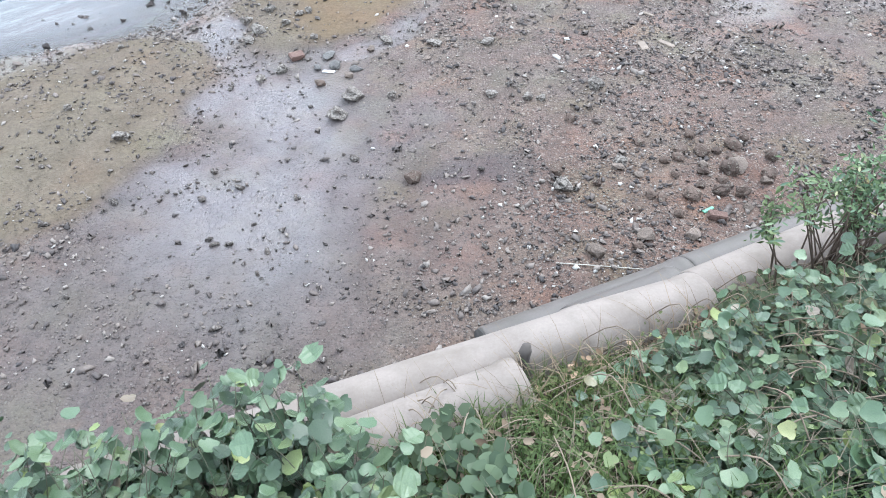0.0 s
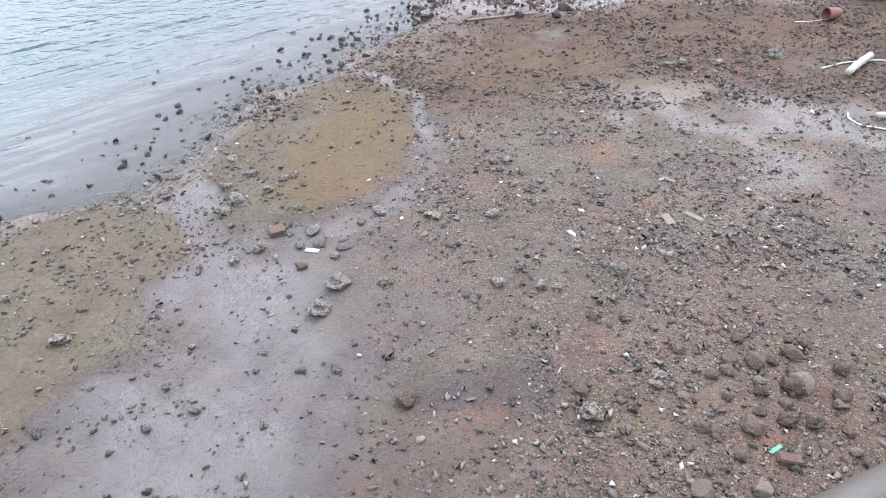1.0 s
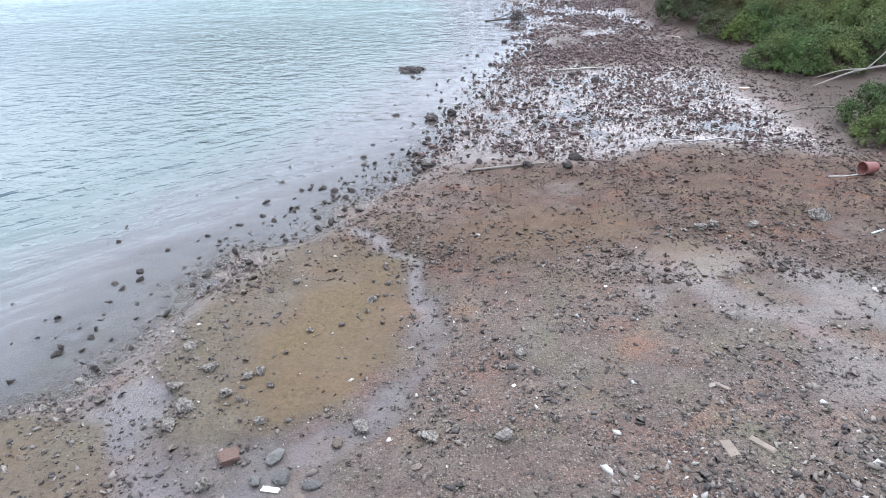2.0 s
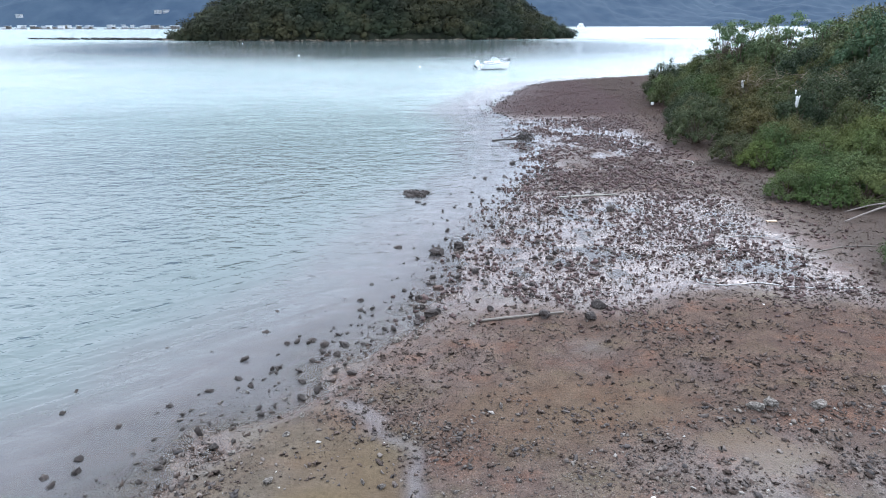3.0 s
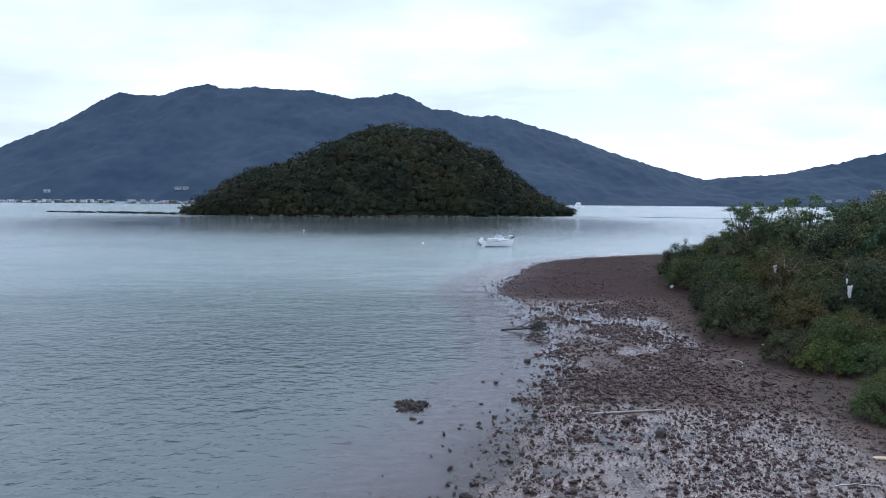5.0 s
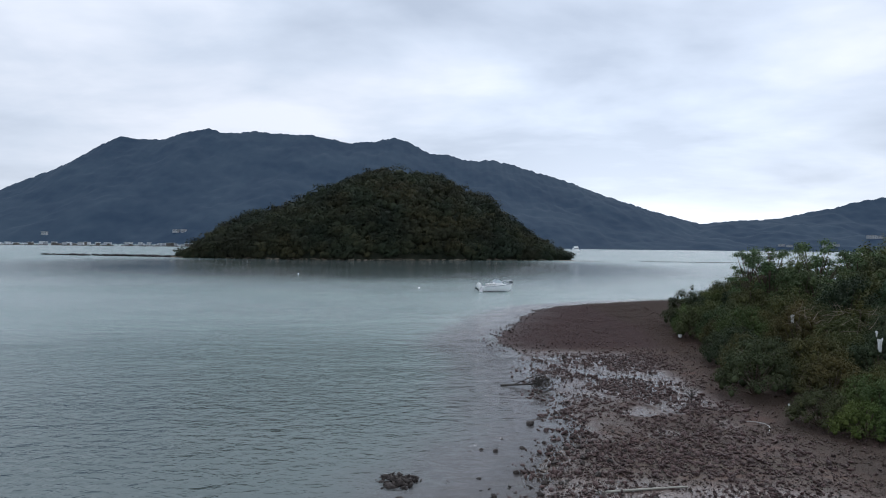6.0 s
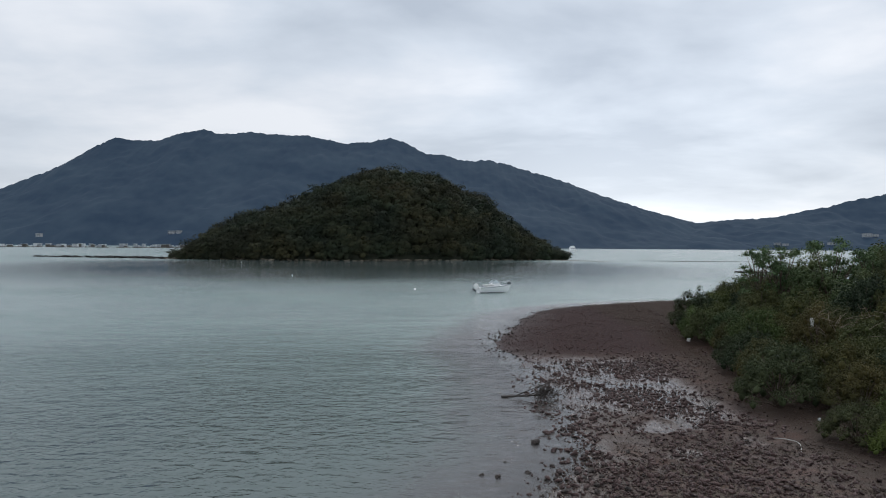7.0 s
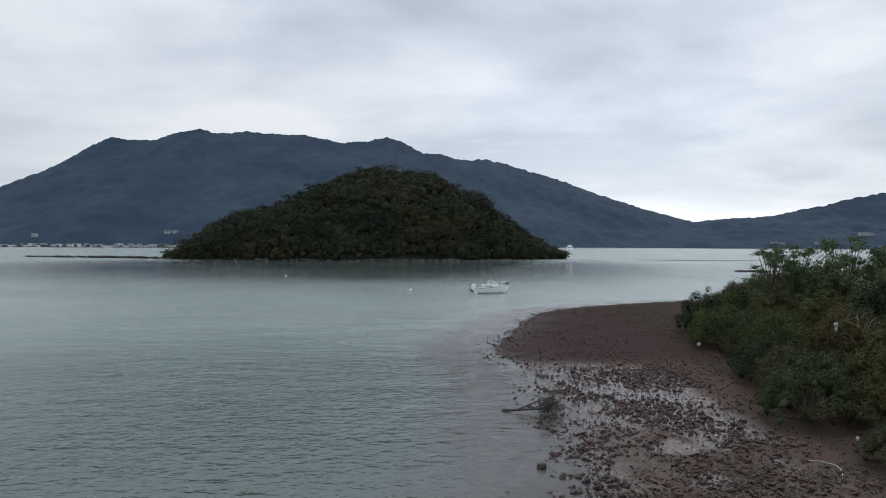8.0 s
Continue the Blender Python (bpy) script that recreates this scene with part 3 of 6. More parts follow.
def ridge(name, label, crest_x, crest_h, y_crest, depth, foot, seed, steps=900):
    """A wooded mountain side: crest heights along x, falling to the sea at its foot with spurs and gullies."""
    xs = np.linspace(crest_x[0], crest_x[-1], steps)
    v = np.linspace(0, 1, 46)
    Xg, V, Fg = sheet(xs, v)
    top = np.interp(Xg, crest_x, crest_h) + 3.0 * value_noise(Xg, V * 0, 45, seed) + 2.5 * value_noise(Xg, V * 0, 14, seed + 1) + 2.2 * value_noise(Xg, V * 0, 6.5, seed + 6)
    Yg = y_crest - depth * V
    spur = value_noise(Xg + 60 * V, V * 300, 210, seed + 2) + 0.5 * value_noise(Xg, V * 500, 90, seed + 3)
    fall = (1 - V) ** 1.15
    Z = top * fall + spur * 55 * V * (1 - V) * 2.2 + value_noise(Xg, Yg, 25, seed + 4) * 5 * step(V, 0.0, 0.1)
    Z = Z * (1 - step(V, 0.93, 1.0)) - foot * step(V, 0.95, 1.0)
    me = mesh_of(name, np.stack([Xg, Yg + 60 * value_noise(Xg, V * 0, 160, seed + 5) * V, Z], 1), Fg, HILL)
    SLOPES.append(np.stack([Xg, Yg, Z], 1)[(V > 0.05) & (V < 0.93)])
    return tagged(new(name, me), label, "mountain", kind="structure")


# crest of the range: along the far shore, and its height
CREST_X = [-3255, -2542, -2033, -1728, -1512, -1395, -1297, -1220, -1131, -1042, -974, -905, -816, -757, -659, -570, -451, -313, -254, -164, -95, -35, 25, 105, 194, 304, 465, 585, 747, 918, 1072]
CREST_H = [42, 63, 103, 144, 191, 236, 289, 335, 379, 368, 367, 394, 409, 390, 403, 394, 389, 363, 369, 385, 361, 330, 327, 304, 307, 280, 235, 190, 138, 91, 32]
ridge("backdrop_mountain", "dark blue-green wooded mountain range across the bay, painted with blue haze", np.array(CREST_X), np.array(CREST_H), 2317, 700, 6, 21)
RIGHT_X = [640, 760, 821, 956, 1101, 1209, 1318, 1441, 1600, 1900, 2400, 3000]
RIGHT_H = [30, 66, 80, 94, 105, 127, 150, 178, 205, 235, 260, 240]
ridge("backdrop_hill", "wooded hill behind the mangroves, blue-grey with painted haze", np.array(RIGHT_X), np.array(RIGHT_H), 2117, 500, 6, 31, 260)


def leaf_material(name, dark, light, island=True, rough=0.5, spread=0.5, hues=0.0):
    """Leaves that vary from leaf to leaf, in patches, and (hues) from plant to plant."""
    m = Mat(name)
    r = m.rand(island)
    n = m.noise(0.7, 3, 0.5)
    c = m.mix(spread, m.ramp(r, (0.0, dark), (0.55, tuple((a + b) / 2 for a, b in zip(dark, light))), (1.0, light)), m.ramp(n, (0.35, dark), (0.65, light)))
    brown = m.noise(0.22, 4, 0.6)
    c = m.mix(m.ramp(brown, (0.48, 0.0), (0.64, 0.45)), c, m.mix(1.0, c, (1.4, 1.0, 0.78), "MULTIPLY"))
    if hues:
        tint = m.ramp(m.rand(), (0.0, (0.55, 0.66, 0.68)), (0.25, (0.95, 1.0, 0.95)), (0.5, (1.2, 1.12, 0.8)), (0.7, (1.22, 0.98, 0.82)), (0.88, (1.15, 1.35, 0.85)), (1.0, (0.6, 0.78, 0.74)))
        c = m.mix(hues, c, m.mix(1.0, c, tint, "MULTIPLY"))
    m.set(c, rough)
    m.b.inputs["Specular IOR Level"].default_value = 0.15 if not hues else 0.06
    return m.m


def leaf_cloud(centres, normals, sizes, rng, aspect=0.5, up=0.3, wild=0.38):
    """Many small folded leaves: arrays of vertices and quads."""
    n = len(centres)
    nrm = normals + rng.normal(0, wild, (n, 3)) + np.array([0, 0, up])
    nrm /= np.linalg.norm(nrm, axis=1, keepdims=True) + 1e-9
    a = np.cross(nrm, rng.normal(0, 1, (n, 3)))
    a /= np.linalg.norm(a, axis=1, keepdims=True) + 1e-9
    b = np.cross(nrm, a)
    L, W = sizes[:, None], (sizes * aspect)[:, None]
    v = np.stack([centres - a * L * 0.5, centres + b * W * 0.5 + nrm * W * 0.15, centres + a * L * 0.5, centres - b * W * 0.5 + nrm * W * 0.15], 1)
    f = np.arange(4 * n).reshape(n, 4)
    return v.reshape(-1, 3), f


def lobes_cloud(rng, lobes, count, size, aspect=0.5, shell=0.75, up=0.3, wild=0.38):
    """Leaves over and inside a set of uneven lobes (x, y, z, rx, ry, rz)."""
    w = np.array([l[3] * l[4] + l[3] * l[5] + l[4] * l[5] for l in lobes])
    pick = rng.choice(len(lobes), count, p=w / w.sum())
    L = np.array(lobes)[pick]
    d = rng.normal(0, 1, (count, 3))
    d /= np.linalg.norm(d, axis=1, keepdims=True)
    d[:, 2] = np.where(d[:, 2] < -0.35, -d[:, 2] * 0.6, d[:, 2])
    r = shell + (1 - shell) * rng.uniform(-1, 1, count) + 0.07 * rng.normal(0, 1, count)
    ragged = 1 + 0.22 * np.sin(d[:, 0] * 7 + pick) * np.sin(d[:, 1] * 6 + 2 * pick) + 0.1 * np.sin(d[:, 2] * 13 + pick)
    c = L[:, :3] + d * L[:, 3:] * (r * ragged)[:, None]
    return leaf_cloud(c, d, size * rng.uniform(0.6, 1.35, count), rng, aspect, up, wild)


def rock_shape(seed, sub=2, jag=0.35, flat=0.7):
    bm = bmesh.new()
    bmesh.ops.create_icosphere(bm, subdivisions=sub, radius=1)
    rng = random.Random(seed)
    o = Vector((rng.uniform(-50, 50), rng.uniform(-50, 50), rng.uniform(-50, 50)))
    cuts = [(Vector((rng.gauss(0, 1), rng.gauss(0, 1), rng.gauss(0, 1))).normalized(), rng.uniform(0.55, 0.85)) for _ in range(5)]
    sx, sy = rng.uniform(0.75, 1.25), rng.uniform(0.7, 1.1)
    for v in bm.verts:
        p = v.co.copy()
        p *= 1 + jag * noise.noise(p * 1.3 + o) + jag * 0.5 * noise.noise(p * 3.4 + o)
        for nrm, dist in cuts:
            k = p.dot(nrm) - dist
            if k > 0:
                p -= nrm * k * 0.85
        v.co = Vector((p.x * sx, p.y * sy, p.z * flat))
    return bm


# island across the water: a wooded dome
ISLE_X = [-110, -107, -99, -94, -91, -87, -80, -74, -66, -59, -50, -46, -34, -25, -13, 0, 6, 14, 19, 23, 25, 31, 40, 48, 55, 59, 64]
ISLE_Z = [-1, 0.2, 0.5, 1.8, 5.5, 10.5, 14.2, 16.6, 18.4, 22.0, 25.6, 28.6, 33.8, 36.6, 36.2, 34.6, 32.0, 27.2, 26.6, 24.6, 21.0, 16.8, 10.6, 5.0, 1.4, 0.2, -1]
# the near waterline of the island and how deep it is behind that
ISLE_FRONT = ([-110, -102, -80, -60, -41, -25, 6, 26, 44, 58, 66], [270, 264, 257, 252, 251, 254, 266, 275, 284, 298, 306])
ISLE_WIDE = ([-110, -98, -85, -40, 0, 40, 58, 64], [4, 9, 22, 42, 42, 24, 6, 4])


def isle_wide(x):
    return np.interp(x, *ISLE_WIDE)


def isle_mid(x):
    return np.interp(x, *ISLE_FRONT) + isle_wide(x)


def isle_h(x, y):
    crown = np.interp(x, ISLE_X, ISLE_Z)
    t = np.clip(1 - ((y - isle_mid(x)) / isle_wide(x)) ** 2, -0.3, 1)
    return np.where(np.abs(x + 23) < 86, crown * np.sign(t) * np.abs(t) ** 0.7, -2.0) + 0.7 * value_noise(x, y, 9, 41) * np.clip(crown / 5, 0.05, 1) - 0.3


ixs, iys = np.linspace(-116, 70, 130), np.linspace(240, 360, 80)
IX, IY, IF = sheet(ixs, iys)
IH = isle_h(IX, IY)
isle_soil = Mat("island_soil")
isle_soil.set(isle_soil.mix(isle_soil.ramp(isle_soil.noise(0.25, 4), (0.45, 0.0), (0.6, 1.0)), (0.016, 0.022, 0.011), (0.030, 0.034, 0.018)), 0.95)
isle_soil.bump(isle_soil.noise(0.9, 5, 0.7), 1.0, 1.2)
island = tagged(new("island_ground", mesh_of("island_ground", np.stack([IX, IY, np.maximum(IH, -2.5)], 1), IF, isle_soil.m)), "steep wooded island hill rising from the bay", "island", kind="structure")



def round_core(seed, sub):
    """A lumpy round body for the inside of a leafy crown."""
    bm = rock_shape(seed, sub, 0.9, 1.0)
    bm.verts.index_update()
    out = np.array([v.co[:] for v in bm.verts]), np.array([[v.index for v in f.verts] for f in bm.faces])
    bm.free()
    return out


CORES = [round_core(1200 + q, 1) for q in range(6)]
INNER = [round_core(1200 + q, 1) for q in range(6)]
co_v, co_f, co_t, co_off = [], [], [], 0
rng = np.random.RandomState(11)
cl_v, cl_f, cl_t, off = [], [], [], 0
count = 0
while count < 2900:
    x = rng.uniform(-107, 60)
    wide = float(isle_wide(x))
    y = float(isle_mid(x)) + (wide * rng.uniform(-1.0, 0.2) if count % 5 < 2 else -wide * rng.uniform(0.0, 1.0) ** 0.35)
    z = float(isle_h(np.array([x]), np.array([y]))[0])
    if z < 0.05:
        continue
    z -= 0.9 * min(1.0, z / 6)
    r = rng.choice([0.9, 1.3, 1.8, 2.4, 3.3]) * rng.uniform(0.85, 1.15) * (0.75 if z < 2 or x < -96 else 1.0)
    y -= 1.0
    lob = [(x + rng.normal(0, r * 0.45), y + rng.normal(0, r * 0.45), z + r * rng.uniform(0.2, 0.95), r * rng.uniform(0.5, 0.9), r * rng.uniform(0.5, 0.9), r * rng.uniform(0.4, 0.75)) for _ in range(3)]
    n_leaf = int(36 + 34 * r)
    v, f = lobes_cloud(rng, lob, n_leaf, 0.62, 0.85, 0.9, 0.25, 0.16)
    cl_v.append(v)
    cl_f.append(f + off)
    cl_t.append(np.full(len(v), np.clip(rng.beta(1.6, 3.2) * 0.75 + 0.06 + 0.3 * float(value_noise(x, z * 2.0 + y, 14, 45)), 0, 1)))
    off += len(v)
    cv, cf = CORES[count % 6]
    co_v.append(cv * r * np.array([0.74, 0.74, 0.6]) + np.array([x, y, z + 0.34 * r]))
    co_f.append(cf + co_off)
    co_t.append(np.full(len(cv), cl_t[-1][0] * 0.9))
    co_off += len(cv)
    count += 1


def isle_leaf_material():
    m = Mat("island_foliage")
    tone = m.attr("tone")
    c = m.ramp(tone, (0.0, (0.020, 0.029, 0.018)), (0.35, (0.028, 0.039, 0.021)), (0.7, (0.045, 0.054, 0.028)), (1.0, (0.072, 0.070, 0.042)))
    c = m.mix(m.ramp(m.noise(0.045, 3, 0.55), (0.42, 0.0), (0.58, 0.9)), c, m.mix(1.0, c, (1.5, 1.05, 0.9), "MULTIPLY"))
    c = m.mix(m.ramp(m.noise(0.06, 3, 0.55, (1, 1, 2)), (0.46, 0.0), (0.62, 0.7)), c, m.mix(1.0, c, (0.55, 0.6, 0.65), "MULTIPLY"))
    c = m.mix(0.12, c, m.ramp(m.rand(True), (0.0, (0.006, 0.010, 0.006)), (1.0, (0.032, 0.038, 0.02))))
    m.set(c, 0.85)
    m.b.inputs["Specular IOR Level"].default_value = 0.2
    return m.m


woods_mesh = mesh_of("island_woods", np.concatenate(cl_v), np.concatenate(cl_f), isle_leaf_material(), False)
field(woods_mesh, "tone", np.concatenate(cl_t))
core_mesh = mesh_of("island_canopy", np.concatenate(co_v), np.concatenate(co_f), woods_mesh.materials[0])
field(core_mesh, "tone", np.concatenate(co_t))
tagged(new("island_canopy", core_mesh), "rounded dark green tree crowns packed over the island", "trees", kind="stuff")
woods = tagged(new("island_woods", woods_mesh), "dense dark green subtropical woods covering the island", "trees", kind="stuff")


# ---------------------------------------------------------------- rocks
def rock_material(name, lo, hi, pale, amount, island=False, rough=0.75):
    """Stone with dirt, tone that differs from stone to stone, and a crust of pale shells."""
    m = Mat(name)
    n1, n2, n3 = m.noise(9, 5, 0.6), m.noise(45, 5, 0.7), m.noise(28, 3, 0.6)
    c = m.mix(0.45, m.ramp(m.rand(island), (0.0, lo), (0.6, hi), (1.0, tuple(v * 1.25 for v in hi))), m.ramp(n1, (0.3, lo), (0.7, hi)))
    crust = m.ramp(n3, (0.62 - amount * 0.25, 0.0), (0.70 - amount * 0.2, 1.0))
    c = m.mix(m.math("MULTIPLY", crust, 0.75), c, m.ramp(n2, (0.35, tuple(v * 0.45 for v in pale)), (0.6, pale)))
    m.set(c, rough)
    m.b.inputs["Specular IOR Level"].default_value = 0.18
    m.bump(m.math("ADD", n2, m.math("MULTIPLY", crust, 0.6)), 0.9, 0.02)
    return m.m


STONE_BROWN = rock_material("brown_stone", (0.050, 0.036, 0.029), (0.115, 0.082, 0.064), (0.22, 0.19, 0.15), 0.3)
STONE_CRUST = rock_material("oyster_crusted_stone", (0.05, 0.042, 0.036), (0.12, 0.10, 0.085), (0.30, 0.27, 0.23), 0.8)
STONE_WET = rock_material("wet_dark_stone", (0.022, 0.018, 0.016), (0.060, 0.048, 0.042), (0.15, 0.128, 0.11), 0.35, rough=0.6)
STONE_PALE = rock_material("pale_stone", (0.10, 0.078, 0.062), (0.175, 0.138, 0.112), (0.25, 0.22, 0.18), 0.15)
STONE_GREY = rock_material("grey_concrete_lump", (0.075, 0.07, 0.065), (0.14, 0.132, 0.122), (0.22, 0.21, 0.19), 0.3)
BRICK_RED = rock_material("weathered_brick", (0.078, 0.05, 0.04), (0.125, 0.078, 0.062), (0.2, 0.16, 0.13), 0.05)
LUMPS = rock_material("pale_oyster_lumps", (0.034, 0.028, 0.025), (0.10, 0.082, 0.070), (0.26, 0.235, 0.205), 0.6, True, 0.8)
RUBBLE = rock_material("oyster_rubble", (0.030, 0.019, 0.018), (0.110, 0.066, 0.058), (0.23, 0.18, 0.165), 0.42, True, 0.7)

RUBBLE.node_tree.nodes["Principled BSDF"].inputs["Specular IOR Level"].default_value = 0.28

ROCK_KINDS = {
    "brown": ("rounded brown stone half sunk in the mud", STONE_BROWN, 0.34, 0.65),
    "crust": ("rough stone crusted with pale oyster shells on the mud", STONE_CRUST, 0.6, 0.62),
    "wet": ("dark wet stone standing in shallow water", STONE_WET, 0.6, 0.65),
    "pale": ("pale angular stone lying on the gravel", STONE_PALE, 0.30, 0.6),
    "grey": ("grey lump of broken concrete on the mud", STONE_GREY, 0.25, 0.55),
}
rock_meshes = {}
for ki, (kname, (klabel, kmat, kjag, kflat)) in enumerate(ROCK_KINDS.items()):
    rock_meshes[kname] = [from_bm("stone", rock_shape(100 * ki + q, 2 if kname == 'wet' else 3, kjag, kflat), kmat, False) for q in range(7)]


def stone(kind, x, y, size, seed=0, sink=0.3, tilt=12):
    """One stone of that kind, size across in metres."""
    r = random.Random(int(x * 131 + y * 977) + seed)
    ob = new("stone", rock_meshes[kind][r.randrange(7)])
    k = size * 0.5
    z = lie(x, y)
    ob.matrix_basis = pose(x, y, z + k * (0.6 - sink), r.uniform(-tilt, tilt), r.uniform(-tilt, tilt), r.uniform(0, 360)) @ Matrix.Diagonal((k, k, k * r.uniform(0.85, 1.15), 1))
    return tagged(ob, ROCK_KINDS[kind][0], "stone", "stones on the tidal flat")


# stones that stand out, by kind: where they lie and how wide they are
for kind, spots in {
    "brown": [(3.58, 6.40, 0.30), (3.71, 6.58, 0.20), (3.02, 6.65, 0.19), (3.09, 6.82, 0.20), (3.35, 6.75, 0.25), (2.99, 5.92, 0.24), (3.37, 6.0, 0.24), (-0.38, 6.41, 0.27), (1.42, 6.46, 0.20), (1.78, 7.55, 0.17), (3.78, 6.85, 0.22), (4.05, 6.25, 0.24), (3.62, 5.95, 0.22), (2.15, 5.1, 0.15), (2.5, 5.95, 0.16), (2.62, 5.88, 0.15), (2.83, 6.6, 0.16), (3.25, 6.35, 0.17), (3.45, 6.2, 0.15), (3.15, 6.1, 0.15), (2.9, 6.3, 0.14), (3.55, 6.75, 0.16), (4.2, 6.6, 0.2), (4.0, 7.0, 0.16), (3.3, 7.1, 0.18), (2.6, 7.0, 0.15), (2.75, 5.6, 0.14), (2.3, 5.75, 0.13), (1.9, 6.2, 0.14), (4.3, 5.65, 0.18), (3.9, 5.85, 0.16), (-1.82, 8.76, 0.18)],
    "crust": [(1.47, 6.14, 0.29), (-1.46, 7.93, 0.29), (2.29, 8.37, 0.28), (-4.4, 7.45, 0.26), (2.25, 6.58, 0.2), (-1.26, 8.38, 0.30), (-0.72, 8.35, 0.17), (-0.85, 10.0, 0.24), (-0.05, 9.75, 0.22), (0.78, 9.7, 0.22), (-2.45, 9.15, 0.22), (-2.75, 8.95, 0.2), (0.72, 8.2, 0.2), (1.25, 8.1, 0.2), (1.45, 8.05, 0.16), (-3.0, 10.35, 0.26), (-3.3, 10.75, 0.24), (-2.95, 11.1, 0.22), (1.15, 11.25, 0.2), (-3.35, 11.6, 0.2), (-2.6, 10.6, 0.2), (-2.4, 10.9, 0.16), (-3.1, 10.05, 0.2), (-2.05, 10.05, 0.16), (-1.75, 11.9, 0.13), (-2.2, 13.3, 0.15), (-0.95, 12.7, 0.14), (4.35, 12.0, 0.2), (4.9, 14.9, 0.26), (5.2, 15.0, 0.24), (5.9, 14.95, 0.28), (7.3, 15.2, 0.34)],
    "pale": [(1.67, 5.03, 0.25), (2.28, 5.27, 0.2), (2.81, 5.25, 0.22), (3.72, 6.45, 0.24), (4.46, 6.06, 0.3), (3.98, 6.16, 0.2), (-1.1, 9.75, 0.17), (2.22, 6.5, 0.16), (3.3, 6.5, 0.13), (3.85, 5.6, 0.14), (2.45, 6.35, 0.12), (3.6, 5.7, 0.12), (-1.39, 8.95, 0.17), (4.5, 5.8, 0.24), (-0.2, 9.3, 0.1)],
    "grey": [(-1.63, 9.25, 0.24), (-1.9, 9.2, 0.15), (-1.75, 9.55, 0.22), (-1.3, 9.15, 0.17)],
    "wet": [(0.02, 22.42, 0.42), (0.6, 22.9, 0.38), (3.4, 18.85, 0.36), (2.2, 18.35, 0.3), (3.25, 34.0, 0.34), (3.1, 18.2, 0.3), (-0.1, 18.6, 0.3), (5.6, 26.5, 0.38), (5.0, 27.4, 0.32)],
}.items():
    for x, y, size in spots:
        stone(kind, x, y, size)

rng = np.random.RandomState(5)
spots = []
while len(spots) < 170:
    y = rng.uniform(6, 33)
    off = rng.gamma(1.6, 0.9) * (1 if rng.uniform() < 0.75 else -0.6)
    x = float(np.interp(y, EDGE_Y, EDGE_X)) - off + (0.8 if y > 18 else 0.0)
    if x < -8 or any((x - a) ** 2 + (y - b) ** 2 < 0.09 for a, b in spots):
        continue
    spots.append((x, y))
    stone("wet" if off > -0.2 or y > 18 else "crust", x, y, float(rng.uniform(0.09, 0.21) if y > 17 else rng.uniform(0.08, 0.17)), sink=0.25)

# loose rubble: many lumps in one mesh, over several stretches
small_rocks = []
for q in range(10):
    bm = rock_shape(700 + q, 1, 0.95, 0.46)
    bm.verts.index_update()
    small_rocks.append((np.array([v.co[:] for v in bm.verts]), np.array([[v.index for v in f.verts] for f in bm.faces])))
    bm.free()
grit_shapes = []
for q in range(12):
    r = np.random.RandomState(900 + q)
    c = np.array([[-1, -1, -0.6], [1, -1, -0.6], [1, 1, -0.6], [-1, 1, -0.6], [-0.7, -0.7, 0.6], [0.7, -0.7, 0.6], [0.7, 0.7, 0.6], [-0.7, 0.7, 0.6]]) * 0.6 + r.normal(0, 0.3, (8, 3))
    grit_shapes.append((c * np.array([r.uniform(0.8, 1.4), r.uniform(0.6, 1.1), r.uniform(0.3, 0.75)]), np.array([[0, 3, 2, 1], [4, 5, 6, 7], [0, 1, 5, 4], [1, 2, 6, 5], [2, 3, 7, 6], [3, 0, 4, 7]])))


def scatter(shapes, x, y, size, seed, sink=0.15, tilt=0.5):
    """Many small lumps as arrays of vertices and faces."""
    rs = np.random.RandomState(seed)
    z = shore(x, y)[0]
    pick = rs.randint(0, len(shapes), len(x))
    vs, fs, o = [], [], 0
    for q, (v, f) in enumerate(shapes):
        i = np.where(pick == q)[0]
        if not len(i):
            continue
        a, tx, ty = rs.uniform(0, 6.283, len(i)), rs.normal(0, tilt, len(i)), rs.normal(0, tilt, len(i))
        p = v[None] * size[i, None, None] * 0.5
        p = np.stack([p[..., 0], p[..., 1] * np.cos(tx)[:, None] - p[..., 2] * np.sin(tx)[:, None], p[..., 1] * np.sin(tx)[:, None] + p[..., 2] * np.cos(tx)[:, None]], -1)
        p = np.stack([p[..., 0] * np.cos(ty)[:, None] + p[..., 2] * np.sin(ty)[:, None], p[..., 1], -p[..., 0] * np.sin(ty)[:, None] + p[..., 2] * np.cos(ty)[:, None]], -1)
        p = np.stack([p[..., 0] * np.cos(a)[:, None] - p[..., 1] * np.sin(a)[:, None], p[..., 0] * np.sin(a)[:, None] + p[..., 1] * np.cos(a)[:, None], p[..., 2]], -1)
        p += np.stack([x[i], y[i], z[i] + size[i] * (0.3 - sink)], -1)[:, None, :]
        vs.append(p.reshape(-1, 3))
        fs.append((f[None] + (np.arange(len(i)) * len(v))[:, None, None] + o).reshape(-1, f.shape[1]))
        o += len(i) * len(v)
    return np.concatenate(vs), np.concatenate(fs)


def spread(n, x0, x1, y0, y1, chance, seed):
    """n random places in a stretch, thinned by a chance function."""
    rs = np.random.RandomState(seed)
    xs, ys = np.zeros(0), np.zeros(0)
    while len(xs) < n:
        x, y = rs.uniform(x0, x1, 4 * n), rs.uniform(y0, y1, 4 * n)
        keep = rs.uniform(0, 1, 4 * n) < chance(x, y)
        xs, ys = np.concatenate([xs, x[keep]]), np.concatenate([ys, y[keep]])
    return xs[:n], ys[:n]


